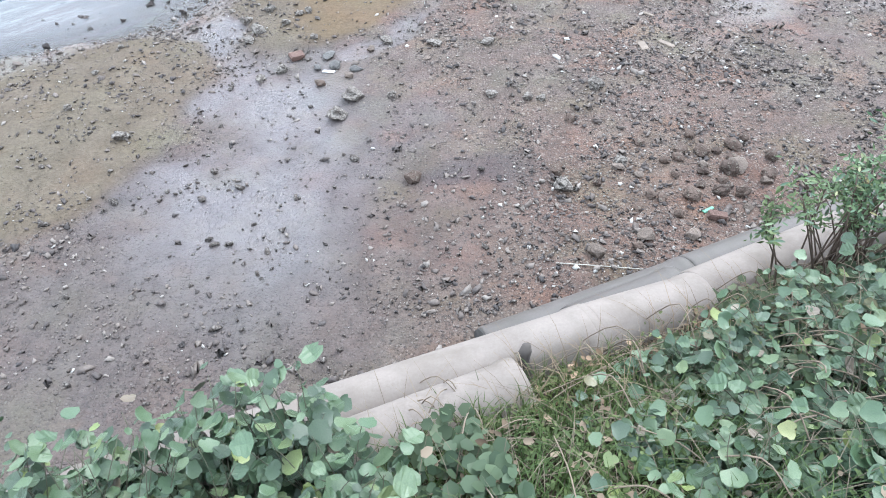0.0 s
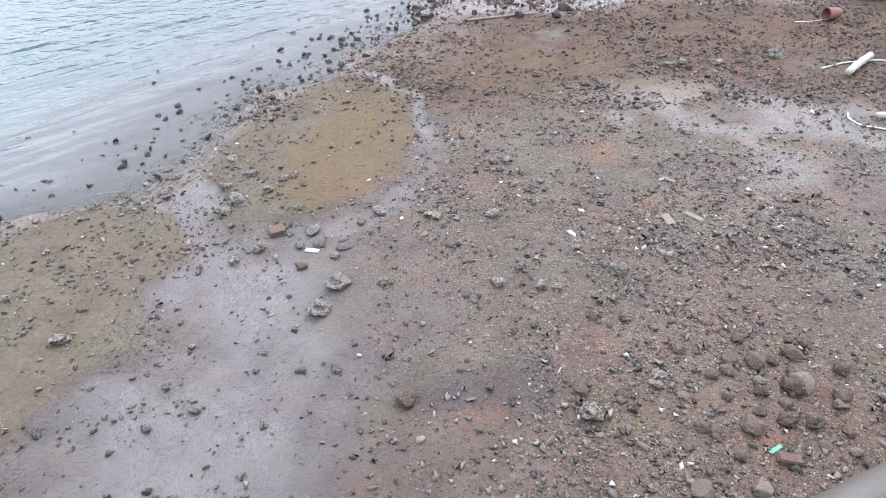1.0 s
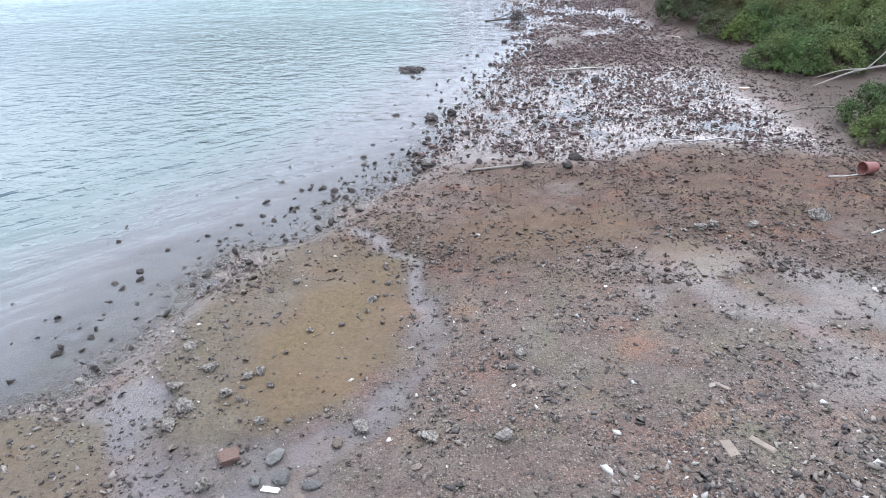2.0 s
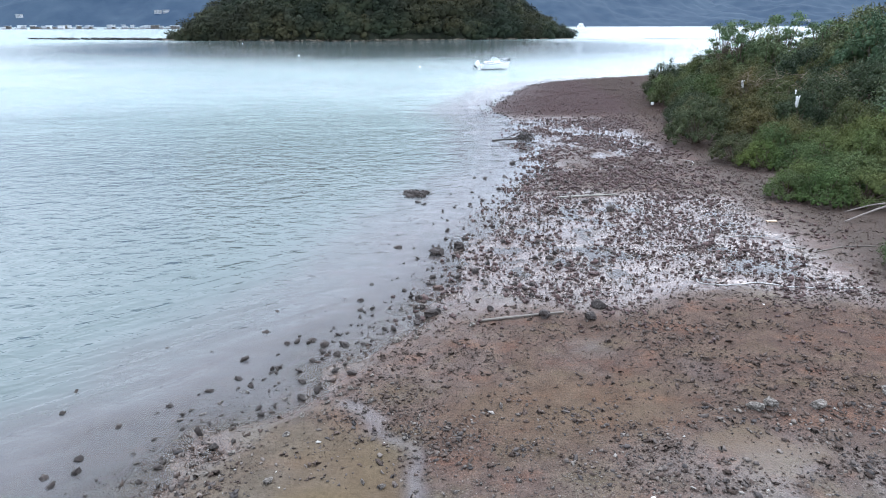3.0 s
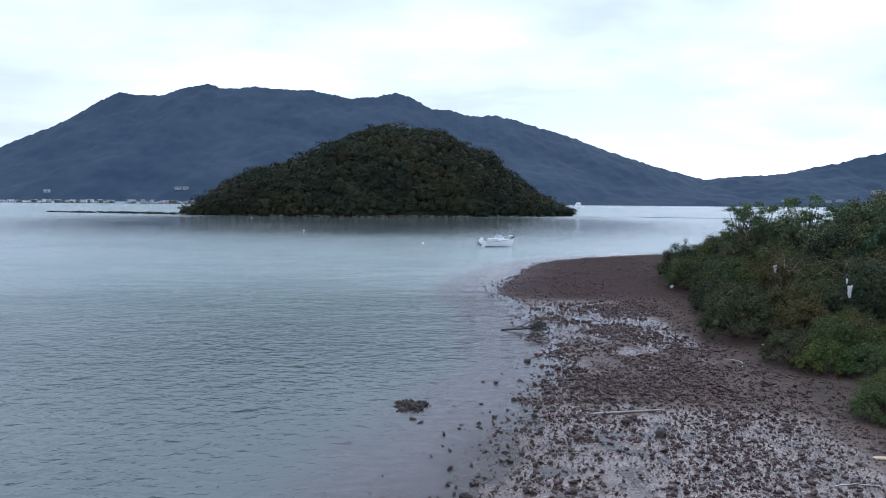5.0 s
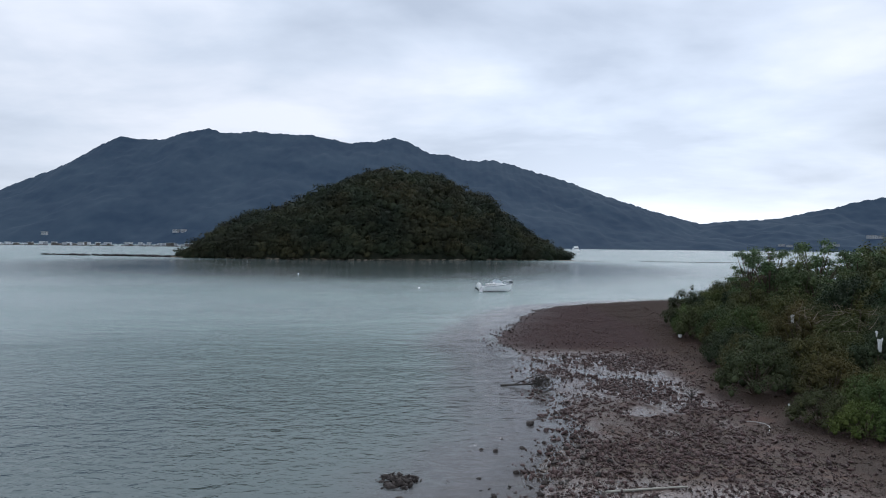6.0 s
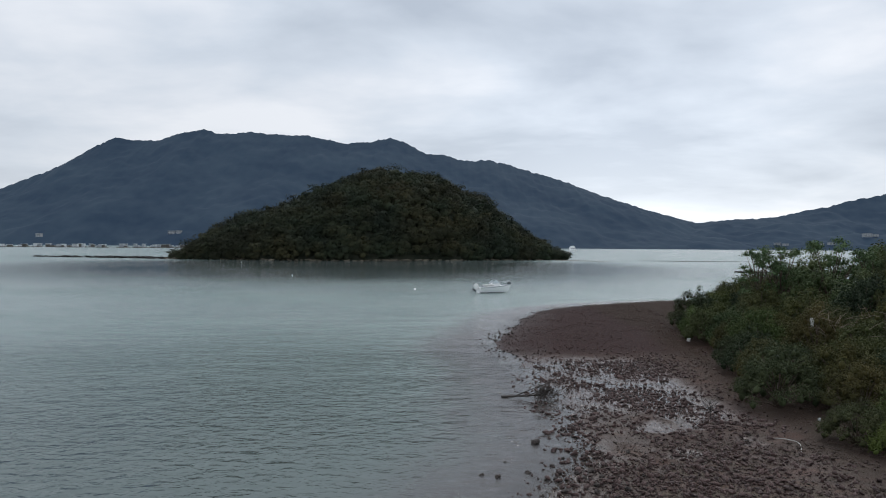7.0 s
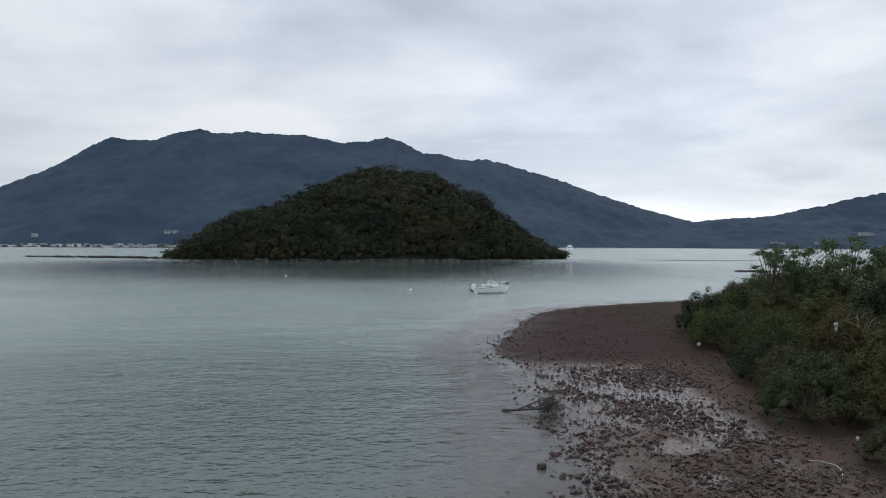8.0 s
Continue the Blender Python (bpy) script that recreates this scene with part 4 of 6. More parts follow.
def off_edge(x, y):
    return x - np.interp(y, EDGE_Y, EDGE_X)


def wet_chance(x, y):
    d = off_edge(x, y)
    clump = np.clip(0.55 + 0.9 * value_noise(x, y, 1.3, 51) + 0.5 * value_noise(x, y, 0.5, 52), 0.02, 1)
    side = step(d, -1.6, 0.8) * (1 - 0.85 * step(x, 8.5 + 0.12 * (y - 17), 11 + 0.12 * (y - 17)))
    band = np.maximum(step(y + 0.9 * value_noise(x, y, 2.3, 5), 17.2, 20.0) * (1 - 0.5 * step(y, 28, 31)), 0.12)
    return clump * side * band


def far_chance(x, y):
    d = off_edge(x, y)
    clump = np.clip(0.55 + 0.9 * value_noise(x, y, 2.2, 53) + 0.5 * value_noise(x, y, 0.7, 54), 0.02, 1)
    return clump * step(d, -2.0, 0.6) * (1 - 0.9 * step(x - 0.08 * np.maximum(y - 34, 0), 10.0, 11.8)) * (1 - 0.88 * step(y, 47.5, 50))


rs = np.random.RandomState(77)
x, y = spread(3300, -1.5, 12.5, 17, 32, wet_chance, 61)
v1, f1 = scatter(small_rocks, x, y, 0.045 + 0.22 * rs.beta(1.3, 4.0, 3300), 62)
x, y = spread(4700, 2, 14, 29, 52, far_chance, 63)
v2, f2 = scatter(small_rocks, x, y, 0.05 + 0.30 * rs.beta(1.2, 4.0, 4700), 64)
tagged(new("oyster_rubble", mesh_of("oyster_rubble", np.concatenate([v1, v2]), np.concatenate([f1, f2 + len(v1)]), RUBBLE, False)), "dark oyster-covered rubble strewn over wet mud", "rubble", kind="stuff")
x, y = spread(10000, -1.5, 12.5, 17.5, 48, lambda x, y: np.maximum(wet_chance(x, y), 0.7 * far_chance(x, y)), 69)
v1, f1 = scatter(grit_shapes, x, y, np.clip(0.032 * np.exp(rs.normal(0.2, 0.5, 10000)), 0.02, 0.11), 70, 0.12, 0.4)
tagged(new("shell_crumbs", mesh_of("shell_crumbs", v1, f1, LUMPS, False)), "small brown stones and shell crumbs on wet mud", "gravel", kind="stuff")
# the edge of the far flat, fringed with stones
x, y = spread(420, 1, 30, 48, 86, lambda x, y: np.clip(np.exp(-np.abs(off_edge(x, y) + 0.1) * 2.2) + 0.006, 0, 1) * (off_edge(x, y) > -5) * (off_edge(x, y) < 14), 65)
v1, f1 = scatter(small_rocks, x, y, 0.05 + 0.22 * rs.beta(1.3, 3, 420), 66)
x, y = spread(270, -8, 4, 9, 29, lambda x, y: np.exp(-np.maximum(-off_edge(x, y), 0) / 2.4) * (off_edge(x, y) < -0.1) * (off_edge(x, y) > -6.5) * np.clip(0.5 + 0.9 * value_noise(x, y, 1.2, 57), 0.05, 1), 59)
v3, f3 = scatter(small_rocks, x, y, 0.05 + 0.17 * rs.beta(1.3, 3.5, 270), 60, 0.0)
x, y = spread(110, -1.35, -0.15, 28.2, 29.5, lambda x, y: np.clip(1.1 - np.hypot((x + 0.75 + 0.2 * value_noise(x, y, 0.4, 58)) / 0.62, (y - 28.8) / 0.55), 0, 1), 67)
v2, f2 = scatter(small_rocks, x, y, rs.uniform(0.06, 0.27, 110), 68)
v2[:, 2] += 0.08 * np.clip(1 - np.hypot((v2[:, 0] + 0.75) / 0.6, (v2[:, 1] - 28.8) / 0.5), 0, 1) + 0.03
tagged(new("shore_stones", mesh_of("shore_stones", np.concatenate([v1, v2, v3]), np.concatenate([f1, f2 + len(v1), f3 + len(v1) + len(v2)]), STONE_WET, False)), "dark wet stones heaped along the water's edge", "stones", kind="stuff")

# gravel and broken shell
GRAVEL = Mat("gravel_and_shell")
gr = GRAVEL.rand(True)
gc = GRAVEL.ramp(gr, (0.0, (0.036, 0.029, 0.026)), (0.3, (0.086, 0.068, 0.058)), (0.6, (0.142, 0.112, 0.092)), (0.86, (0.20, 0.165, 0.136)), (0.97, (0.26, 0.225, 0.19)), (0.985, (0.48, 0.45, 0.40)))
GRAVEL.set(GRAVEL.mix(0.25, gc, GRAVEL.ramp(GRAVEL.noise(70, 3), (0.3, 0.04), (0.7, 0.17))), 0.85)
GRAVEL.b.inputs["Specular IOR Level"].default_value = 0.15


def grit_chance(x, y):
    h, d, f = shore(x, y)
    clump = np.clip(0.58 + 0.5 * value_noise(x, y, 1.7, 71) + 0.75 * value_noise(x, y, 0.42, 72), 0.06, 1)
    return clump * (0.10 + 0.9 * f["gravel"]) * (1 - 0.8 * f["film"]) * step(d, -1.0, 0.3) * (1 - f["bank"]) * (1 - 0.35 * step(y, 12, 20))


def near_chance(x, y):
    return grit_chance(x, y) * (1 - 0.5 * step(y, 8, 13))


NEAR, MIDDLE = 36000, 32000
x, y = spread(NEAR, -8, 9, 3.5, 15, near_chance, 73)
v1, f1 = scatter(grit_shapes, x, y, np.clip(0.020 * np.exp(rs.normal(0.35, 0.62, NEAR)), 0.014, 0.13), 74, 0.18, 0.3)
x, y = spread(MIDDLE, -6, 13, 13, 34, grit_chance, 75)
v2, f2 = scatter(grit_shapes, x, y, np.clip(0.023 * np.exp(rs.normal(0.35, 0.6, MIDDLE)), 0.016, 0.14), 76, 0.18, 0.3)
tagged(new("gravel", mesh_of("gravel", v1, f1, GRAVEL.m, False)), "loose gravel and broken shell on the mudflat", "gravel", kind="stuff")
CLODS = rock_material("brown_crumbs", (0.036, 0.026, 0.021), (0.108, 0.078, 0.062), (0.24, 0.205, 0.175), 0.2, True, 0.7)
tagged(new("brown_gravel", mesh_of("brown_gravel", v2, f2, CLODS, False)), "dark brown crumbs and gravel on damp mud", "gravel", kind="stuff")

# stones strewn over the far flat and along the bushes
x, y = spread(11000, 4, 20, 30, 84, lambda x, y: (off_edge(x, y) > 0.1) * np.clip(0.45 + 0.6 * value_noise(x, y, 2.0, 86) + 0.4 * value_noise(x, y, 0.6, 87), 0.05, 1), 88)
v1, f1 = scatter(grit_shapes, x, y, np.clip(0.05 * np.exp(rs.normal(0.1, 0.5, 11000)), 0.03, 0.2), 89)
tagged(new("flat_stones", mesh_of("flat_stones", v1, f1, RUBBLE, False)), "small dark stones strewn over the far red flat", "stones", kind="stuff")

# small dark lumps and shell bits sprinkled over the smooth silt
x, y = spread(2100, -8.5, 1.5, 3.2, 16, lambda x, y: np.clip(0.25 + 0.8 * value_noise(x, y, 1.0, 81) + 0.5 * value_noise(x, y, 0.35, 84), 0.03, 1) * (off_edge(x, y) > -1.5) * (1 - 0.85 * shore(x, y)[2]["ochre"]) * (1 - shore(x, y)[2]["bank"]), 82)
v1, f1 = scatter(small_rocks, x, y, np.clip(0.034 * np.exp(rs.normal(0.2, 0.5, 2100)), 0.02, 0.14), 83)
tagged(new("oyster_lumps", mesh_of("oyster_lumps", v1, f1, LUMPS, False)), "small dark oyster lumps sprinkled over smooth silt", "rubble", kind="stuff")


# ---------------------------------------------------------------- concrete pipes along the foot of the bank
def concrete(name, lo, hi, stain, rough=0.85):
    m = Mat(name)
    n1, n2, n3 = m.noise(3.0, 6, 0.6), m.noise(40, 5, 0.7), m.noise(1.6, 3, 0.5, (1, 1, 3))
    c = m.mix(0.4, m.ramp(n1, (0.3, lo), (0.7, hi)), m.ramp(n2, (0.3, lo), (0.7, hi)))
    c = m.mix(m.ramp(n3, (0.5, 0.0), (0.72, 0.8)), c, stain)
    c = m.mix(m.math("MULTIPLY", m.rand(), 0.25), c, lo)
    m.set(c, rough)
    m.bump(n2, 0.3, 0.006)
    return m.m


PIPE_DRY = concrete("weathered_concrete", (0.145, 0.120, 0.100), (0.240, 0.202, 0.170), (0.095, 0.076, 0.056))
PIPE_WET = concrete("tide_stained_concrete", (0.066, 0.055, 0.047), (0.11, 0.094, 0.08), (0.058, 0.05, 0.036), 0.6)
JOINT = simple("dark_joint_mortar", (0.035, 0.032, 0.028), 0.9)


def pipe_shell(length, r=0.28, wall=0.05):
    """One pipe along x: barrel with a thicker rounded socket at one end."""
    prof = [(0, r - wall), (0, r - 0.02), (0.012, r - 0.006), (0.03, r), (length - 0.14, r), (length - 0.12, r + 0.012), (length - 0.03, r + 0.014), (length - 0.008, r + 0.006), (length, r - 0.012), (length, r - wall)]
    n = 28
    vs = [(x, q * math.cos(2 * math.pi * k / n), q * math.sin(2 * math.pi * k / n)) for x, q in prof for k in range(n)]
    fs = []
    for i in range(len(prof)):
        j = (i + 1) % len(prof)
        for k in range(n):
            k2 = (k + 1) % n
            fs.append((i * n + k, i * n + k2, j * n + k2, j * n + k))
    return vs, fs


PIPE_LEN = 1.178
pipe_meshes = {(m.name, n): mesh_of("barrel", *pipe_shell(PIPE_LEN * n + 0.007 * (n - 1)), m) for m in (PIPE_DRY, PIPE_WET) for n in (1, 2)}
ring_vs, ring_fs = tube([(-0.012, 0, 0), (0.012, 0, 0)], 0.266, 28)
ring_mesh = mesh_of("joint", ring_vs, ring_fs, JOINT)
band_mesh = mesh_of("mortar_band", *tube([(-0.045, 0, 0), (-0.03, 0, 0), (0.03, 0, 0), (0.05, 0, 0)], [0.276, 0.284, 0.284, 0.276], 28), PIPE_DRY)
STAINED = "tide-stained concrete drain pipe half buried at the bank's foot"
PALE = "weathered pale concrete drain pipe stacked along the bank"


def pipe_run(u, s_near, z, counts, slope_s, slope_z, mat, tag, band=False):
    """Pipes end to end along the bank: start, distance out and height there, lengths of each, drift per metre."""
    r = random.Random(int(u * 10 + s_near * 100))
    for span in counts:
        px = u * math.cos(BANK) - s_near * math.sin(BANK)
        py = u * math.sin(BANK) + s_near * math.cos(BANK)
        ob = thing("concrete_pipe", tag, "pipe", (0, 0, 0), 0, "drain pipes along the bank")
        ob.matrix_basis = pose(px, py, z, 0, -math.degrees(math.atan(slope_z)) + r.uniform(-0.3, 0.3), 21 + math.degrees(math.atan(slope_s)) + r.uniform(-0.3, 0.3))
        part("barrel", pipe_meshes[mat.name, span], ob)
        if band:
            part("mortar_band", band_mesh, ob, "smeared pale mortar band").matrix_basis = pose(-0.004, 0, 0.003, 0, -3.2, 0)
        else:
            part("joint", ring_mesh, ob, "dark mortar joint").location = (-0.008, 0, 0)
        step_u = 1.185 * span
        u, s_near, z = u + step_u, s_near + slope_s * step_u, z + slope_z * step_u


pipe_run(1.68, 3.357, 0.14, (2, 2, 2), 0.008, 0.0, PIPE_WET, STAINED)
pipe_run(-4.86, 2.926, 1.0, (2, 2, 2), -0.035, 0.0, PIPE_DRY, PALE)
pipe_run(2.24, 2.675, 1.0, (1,), 0.01, -0.11, PIPE_DRY, PALE, band=True)
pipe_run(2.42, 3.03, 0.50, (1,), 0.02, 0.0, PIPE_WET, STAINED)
pipe_run(3.55, 2.84, 0.68, (2, 2, 2), 0.04, -0.02, PIPE_DRY, PALE)
pipe_run(-5.66, 2.30, 1.21, (2, 2, 2), 0.0, 0.0, PIPE_DRY, PALE)


# rotten stump of a post beside the pipes
stump_v, stump_f = tube([(0, 0, -0.15), (0.012, 0.0, 0.12), (-0.008, 0.01, 0.3), (0.01, 0.02, 0.44), (0.03, 0.02, 0.52)], [0.05, 0.046, 0.038, 0.042, 0.026], 9)
stump = tagged(new("post_stump", mesh_of("post_stump", stump_v, stump_f, simple("rotten_post", (0.06, 0.05, 0.042), 0.9))), "short rotten post stump beside the pipes", "post")
stump.matrix_basis = pose(0.62, 2.76, 1.05, -25, -14, 0) @ Matrix.Diagonal((1.3, 1.3, 0.8, 1))


# ---------------------------------------------------------------- plants on the bank
def leaf_outline(kind, fold=0.16):
    """A leaf about 1 long, with a folded midrib: stem at the origin, tip along +y."""
    if kind == "round":
        half = [(0.0, 0.12), (0.22, -0.06), (0.44, 0.03), (0.55, 0.22), (0.50, 0.40), (0.52, 0.56), (0.38, 0.72), (0.20, 0.86), (0.0, 0.98)]
    else:
        half = [(0.0, 0.0), (0.10, 0.15), (0.155, 0.4), (0.13, 0.7), (0.05, 0.92), (0.0, 1.0)]
    n = len(half)
    mids = [(0.0, y, -0.05 * math.sin(math.pi * y)) for _, y in half]
    vs = mids + [(x, y, fold * x - 0.06 * y * y) for x, y in half[1:-1]] + [(-x, y, fold * x - 0.06 * y * y) for x, y in half[1:-1]]
    fs = []
    for side in (0, 1):
        idx = [0] + [n + side * (n - 2) + i for i in range(n - 2)] + [n - 1]
        for i in range(n - 1):
            a, b, c, d = i, i + 1, idx[i + 1], idx[i]
            q = [a, b, c, d]
            q = [v for i2, v in enumerate(q) if v not in q[:i2]]
            if len(q) > 2:
                fs.append(tuple(q if side == 0 else q[::-1]))
    return vs, fs


def broad_leaf_material():
    m = Mat("broad_leaf")
    r, n = m.rand(), m.noise(14, 4, 0.6, local=True)
    c = m.ramp(r, (0.0, (0.029, 0.047, 0.026)), (0.45, (0.053, 0.089, 0.046)), (0.90, (0.086, 0.122, 0.066)), (0.955, (0.112, 0.142, 0.052)), (0.972, (0.15, 0.185, 0.055)), (0.98, (0.10, 0.08, 0.055)), (1.0, (0.20, 0.17, 0.13)))
    c = m.mix(m.math("MULTIPLY", m.ramp(n, (0.35, 0.0), (0.65, 1.0)), 0.5), c, m.mix(1.0, c, (1.6, 1.45, 1.4), "MULTIPLY"))
    c = m.mix(m.ramp(m.noise(1.7, 3, 0.6), (0.45, 0.0), (0.65, 0.55)), c, m.mix(1.0, c, (0.62, 0.72, 0.6), "MULTIPLY"))
    m.set(c, 0.42)
    m.b.inputs["Specular IOR Level"].default_value = 0.45
    m.bump(n, 0.2, 0.01)
    return m.m


LEAF_BROAD = broad_leaf_material()
GREEN_STEM = simple("green_brown_stem", (0.06, 0.058, 0.034), 0.8)
STEM = simple("brown_stem", (0.075, 0.052, 0.036), 0.8)
round_leaves = []
for q in range(9):
    jit = random.Random(60 + q)
    lv, lf = leaf_outline("round", 0.06 + 0.05 * q)
    lv = [(x * (1 + jit.uniform(-0.14, 0.14)), y + jit.uniform(-0.03, 0.03), z + 0.10 * math.sin(5 * y + q) * abs(x) + jit.uniform(-0.03, 0.03)) for x, y, z in lv]
    round_leaves.append(mesh_of("leaf", lv, lf, LEAF_BROAD, q % 2 == 0))


def aim(place, out, roll, size, tip_down=0.35):
    """Pose for a leaf whose blade faces up and outwards."""
    y = Vector((out[0], out[1], -tip_down)).normalized()
    z = Vector((out[0] * 0.45 + roll, out[1] * 0.45 - 0.25, 1.0))
    x = y.cross(z).normalized()
    z = x.cross(y)
    return Matrix(((x.x, y.x, z.x, place[0]), (x.y, y.y, z.y, place[1]), (x.z, y.z, z.z, place[2]), (0, 0, 0, 1))) @ Matrix.Diagonal((size, size, size, 1))


def broadleaf_plant(x, y, height, radius, count, size, seed, tag, lean=0.0):
    r = random.Random(seed)
    z0 = lie(x, y)
    tilt = Vector((BANK_N[0] * lean, BANK_N[1] * lean, 0))
    plant = thing("broadleaf_shrub", tag, "shrub", (x, y, z0), 0, "broad-leaved plants on the bank")
    stems = []
    for i in range(max(6, count // 9)):
        a, e = r.uniform(0, 6.283), radius * math.sqrt(r.uniform(0.02, 1.0))
        top = Vector((math.cos(a) * e, math.sin(a) * e, height * r.uniform(0.45, 1.0))) + tilt
        stems.append([Vector((r.gauss(0, 0.05), r.gauss(0, 0.05), -0.05)), top * 0.5 + Vector((r.gauss(0, 0.05), r.gauss(0, 0.05), height * 0.12)), top])
    for s in stems:
        part("stem", mesh_of("stem", *tube(soft_curve(s, 4), [0.0045] * 4 + [0.003] * 4 + [0.0015], 5), GREEN_STEM), plant)
    for i in range(count):
        s = r.choice(stems)
        k = r.uniform(0.4, 1.05) if i % 4 else r.uniform(0.1, 0.6)
        p = s[0].lerp(s[2], k) + Vector((r.gauss(0, 0.085), r.gauss(0, 0.085), r.gauss(0, 0.05)))
        a = math.atan2(p.y, p.x) + r.gauss(0, 1.0)
        ob = new("leaf", r.choice(round_leaves))
        ob.parent = plant
        ob.matrix_basis = aim(p, (math.cos(a), math.sin(a)), r.gauss(0, 0.4), size * r.choice((0.5, 0.7, 0.85, 1.0, 1.0, 1.15, 1.3)), r.uniform(0.0, 1.1))
    return plant


# tall leafy clumps that lean over the pipes, then a low carpet of vines
for i, (x, y, h, rad, n, size, lean) in enumerate([
    (-0.85, 1.75, 1.05, 0.34, 170, 0.105, 0.30), (-1.35, 1.72, 0.95, 0.34, 150, 0.10, 0.42), (-1.15, 1.9, 1.0, 0.3, 120, 0.10, 0.35), (-2.3, 1.45, 0.85, 0.4, 150, 0.088, 0.4), (-1.95, 1.5, 0.8, 0.36, 140, 0.088, 0.4), (-2.65, 1.4, 0.9, 0.4, 130, 0.088, 0.45), (-1.62, 1.7, 0.95, 0.3, 110, 0.098, 0.42), (-0.6, 1.62, 0.85, 0.25, 90, 0.11, 0.1), (-0.55, 1.35, 0.6, 0.32, 90, 0.105, 0.0),
    (-1.75, 1.42, 0.9, 0.36, 150, 0.096, 0.40), (-2.1, 1.38, 0.9, 0.38, 170, 0.096, 0.45), (-2.5, 1.3, 0.95, 0.42, 160, 0.096, 0.48), (-2.2, 1.05, 0.75, 0.40, 130, 0.096, 0.25), (-1.85, 1.1, 0.6, 0.36, 120, 0.098, 0.12), (-2.7, 1.0, 0.9, 0.42, 90, 0.098, 0.35),
    (-1.75, 1.15, 0.5, 0.36, 80, 0.1, 0.0), (-0.25, 1.05, 0.5, 0.34, 84, 0.1, 0.0), (-1.1, 1.05, 0.5, 0.36, 90, 0.105, 0.0), (-1.4, 1.35, 0.7, 0.36, 100, 0.1, 0.2), (0.25, 0.9, 0.4, 0.34, 60, 0.1, 0.0)]):
    broadleaf_plant(x, y, h * 0.84, rad, n, size * 0.98, 300 + i, "broad-leaved green shrub with heart-shaped leaves on the bank", lean)
for i, (x, y, h, rad, n, size) in enumerate([
    (1.36, 2.5, 0.2, 0.34, 90, 0.07), (1.86, 2.66, 0.2, 0.36, 96, 0.072), (2.38, 2.82, 0.26, 0.36, 96, 0.078), (1.55, 2.35, 0.36, 0.45, 148, 0.078), (2.1, 2.5, 0.38, 0.45, 148, 0.078), (2.65, 2.7, 0.4, 0.45, 130, 0.079),
    (1.25, 1.85, 0.33, 0.42, 130, 0.079), (1.75, 1.95, 0.35, 0.42, 140, 0.081), (2.3, 2.0, 0.36, 0.42, 140, 0.083), (2.85, 2.25, 0.36, 0.42, 122, 0.081), (1.45, 1.45, 0.3, 0.4, 116, 0.083), (1.95, 1.45, 0.3, 0.4, 122, 0.085), (2.5, 1.6, 0.3, 0.4, 108, 0.085),
    (3.2, 2.7, 0.4, 0.45, 103, 0.079), (3.3, 3.2, 0.4, 0.45, 89, 0.079), (0.85, 1.3, 0.28, 0.35, 78, 0.083), (1.2, 1.05, 0.25, 0.4, 81, 0.090), (1.8, 1.0, 0.25, 0.4, 81, 0.090), (0.95, 2.15, 0.16, 0.28, 35, 0.069), (2.75, 3.2, 0.3, 0.3, 54, 0.08)]):
    broadleaf_plant(x, y, h, rad, n, size, 340 + i, "low mat of round-leaved creeping vine on the bank")


# upright shrub with narrow leaves and bare brown stems
NARROW = Mat("narrow_leaf")
NARROW.set(NARROW.ramp(NARROW.rand(), (0.0, (0.034, 0.066, 0.034)), (0.6, (0.068, 0.118, 0.060)), (0.88, (0.11, 0.15, 0.066)), (1.0, (0.2, 0.17, 0.06))), 0.5)
NARROW_SPRAY = leaf_material("narrow_leaf_spray", (0.034, 0.066, 0.034), (0.10, 0.145, 0.066), True, 0.5, 0.3)
narrow_leaves = [mesh_of("leaf", *leaf_outline("narrow", 0.2 + 0.1 * q), NARROW.m) for q in range(3)]


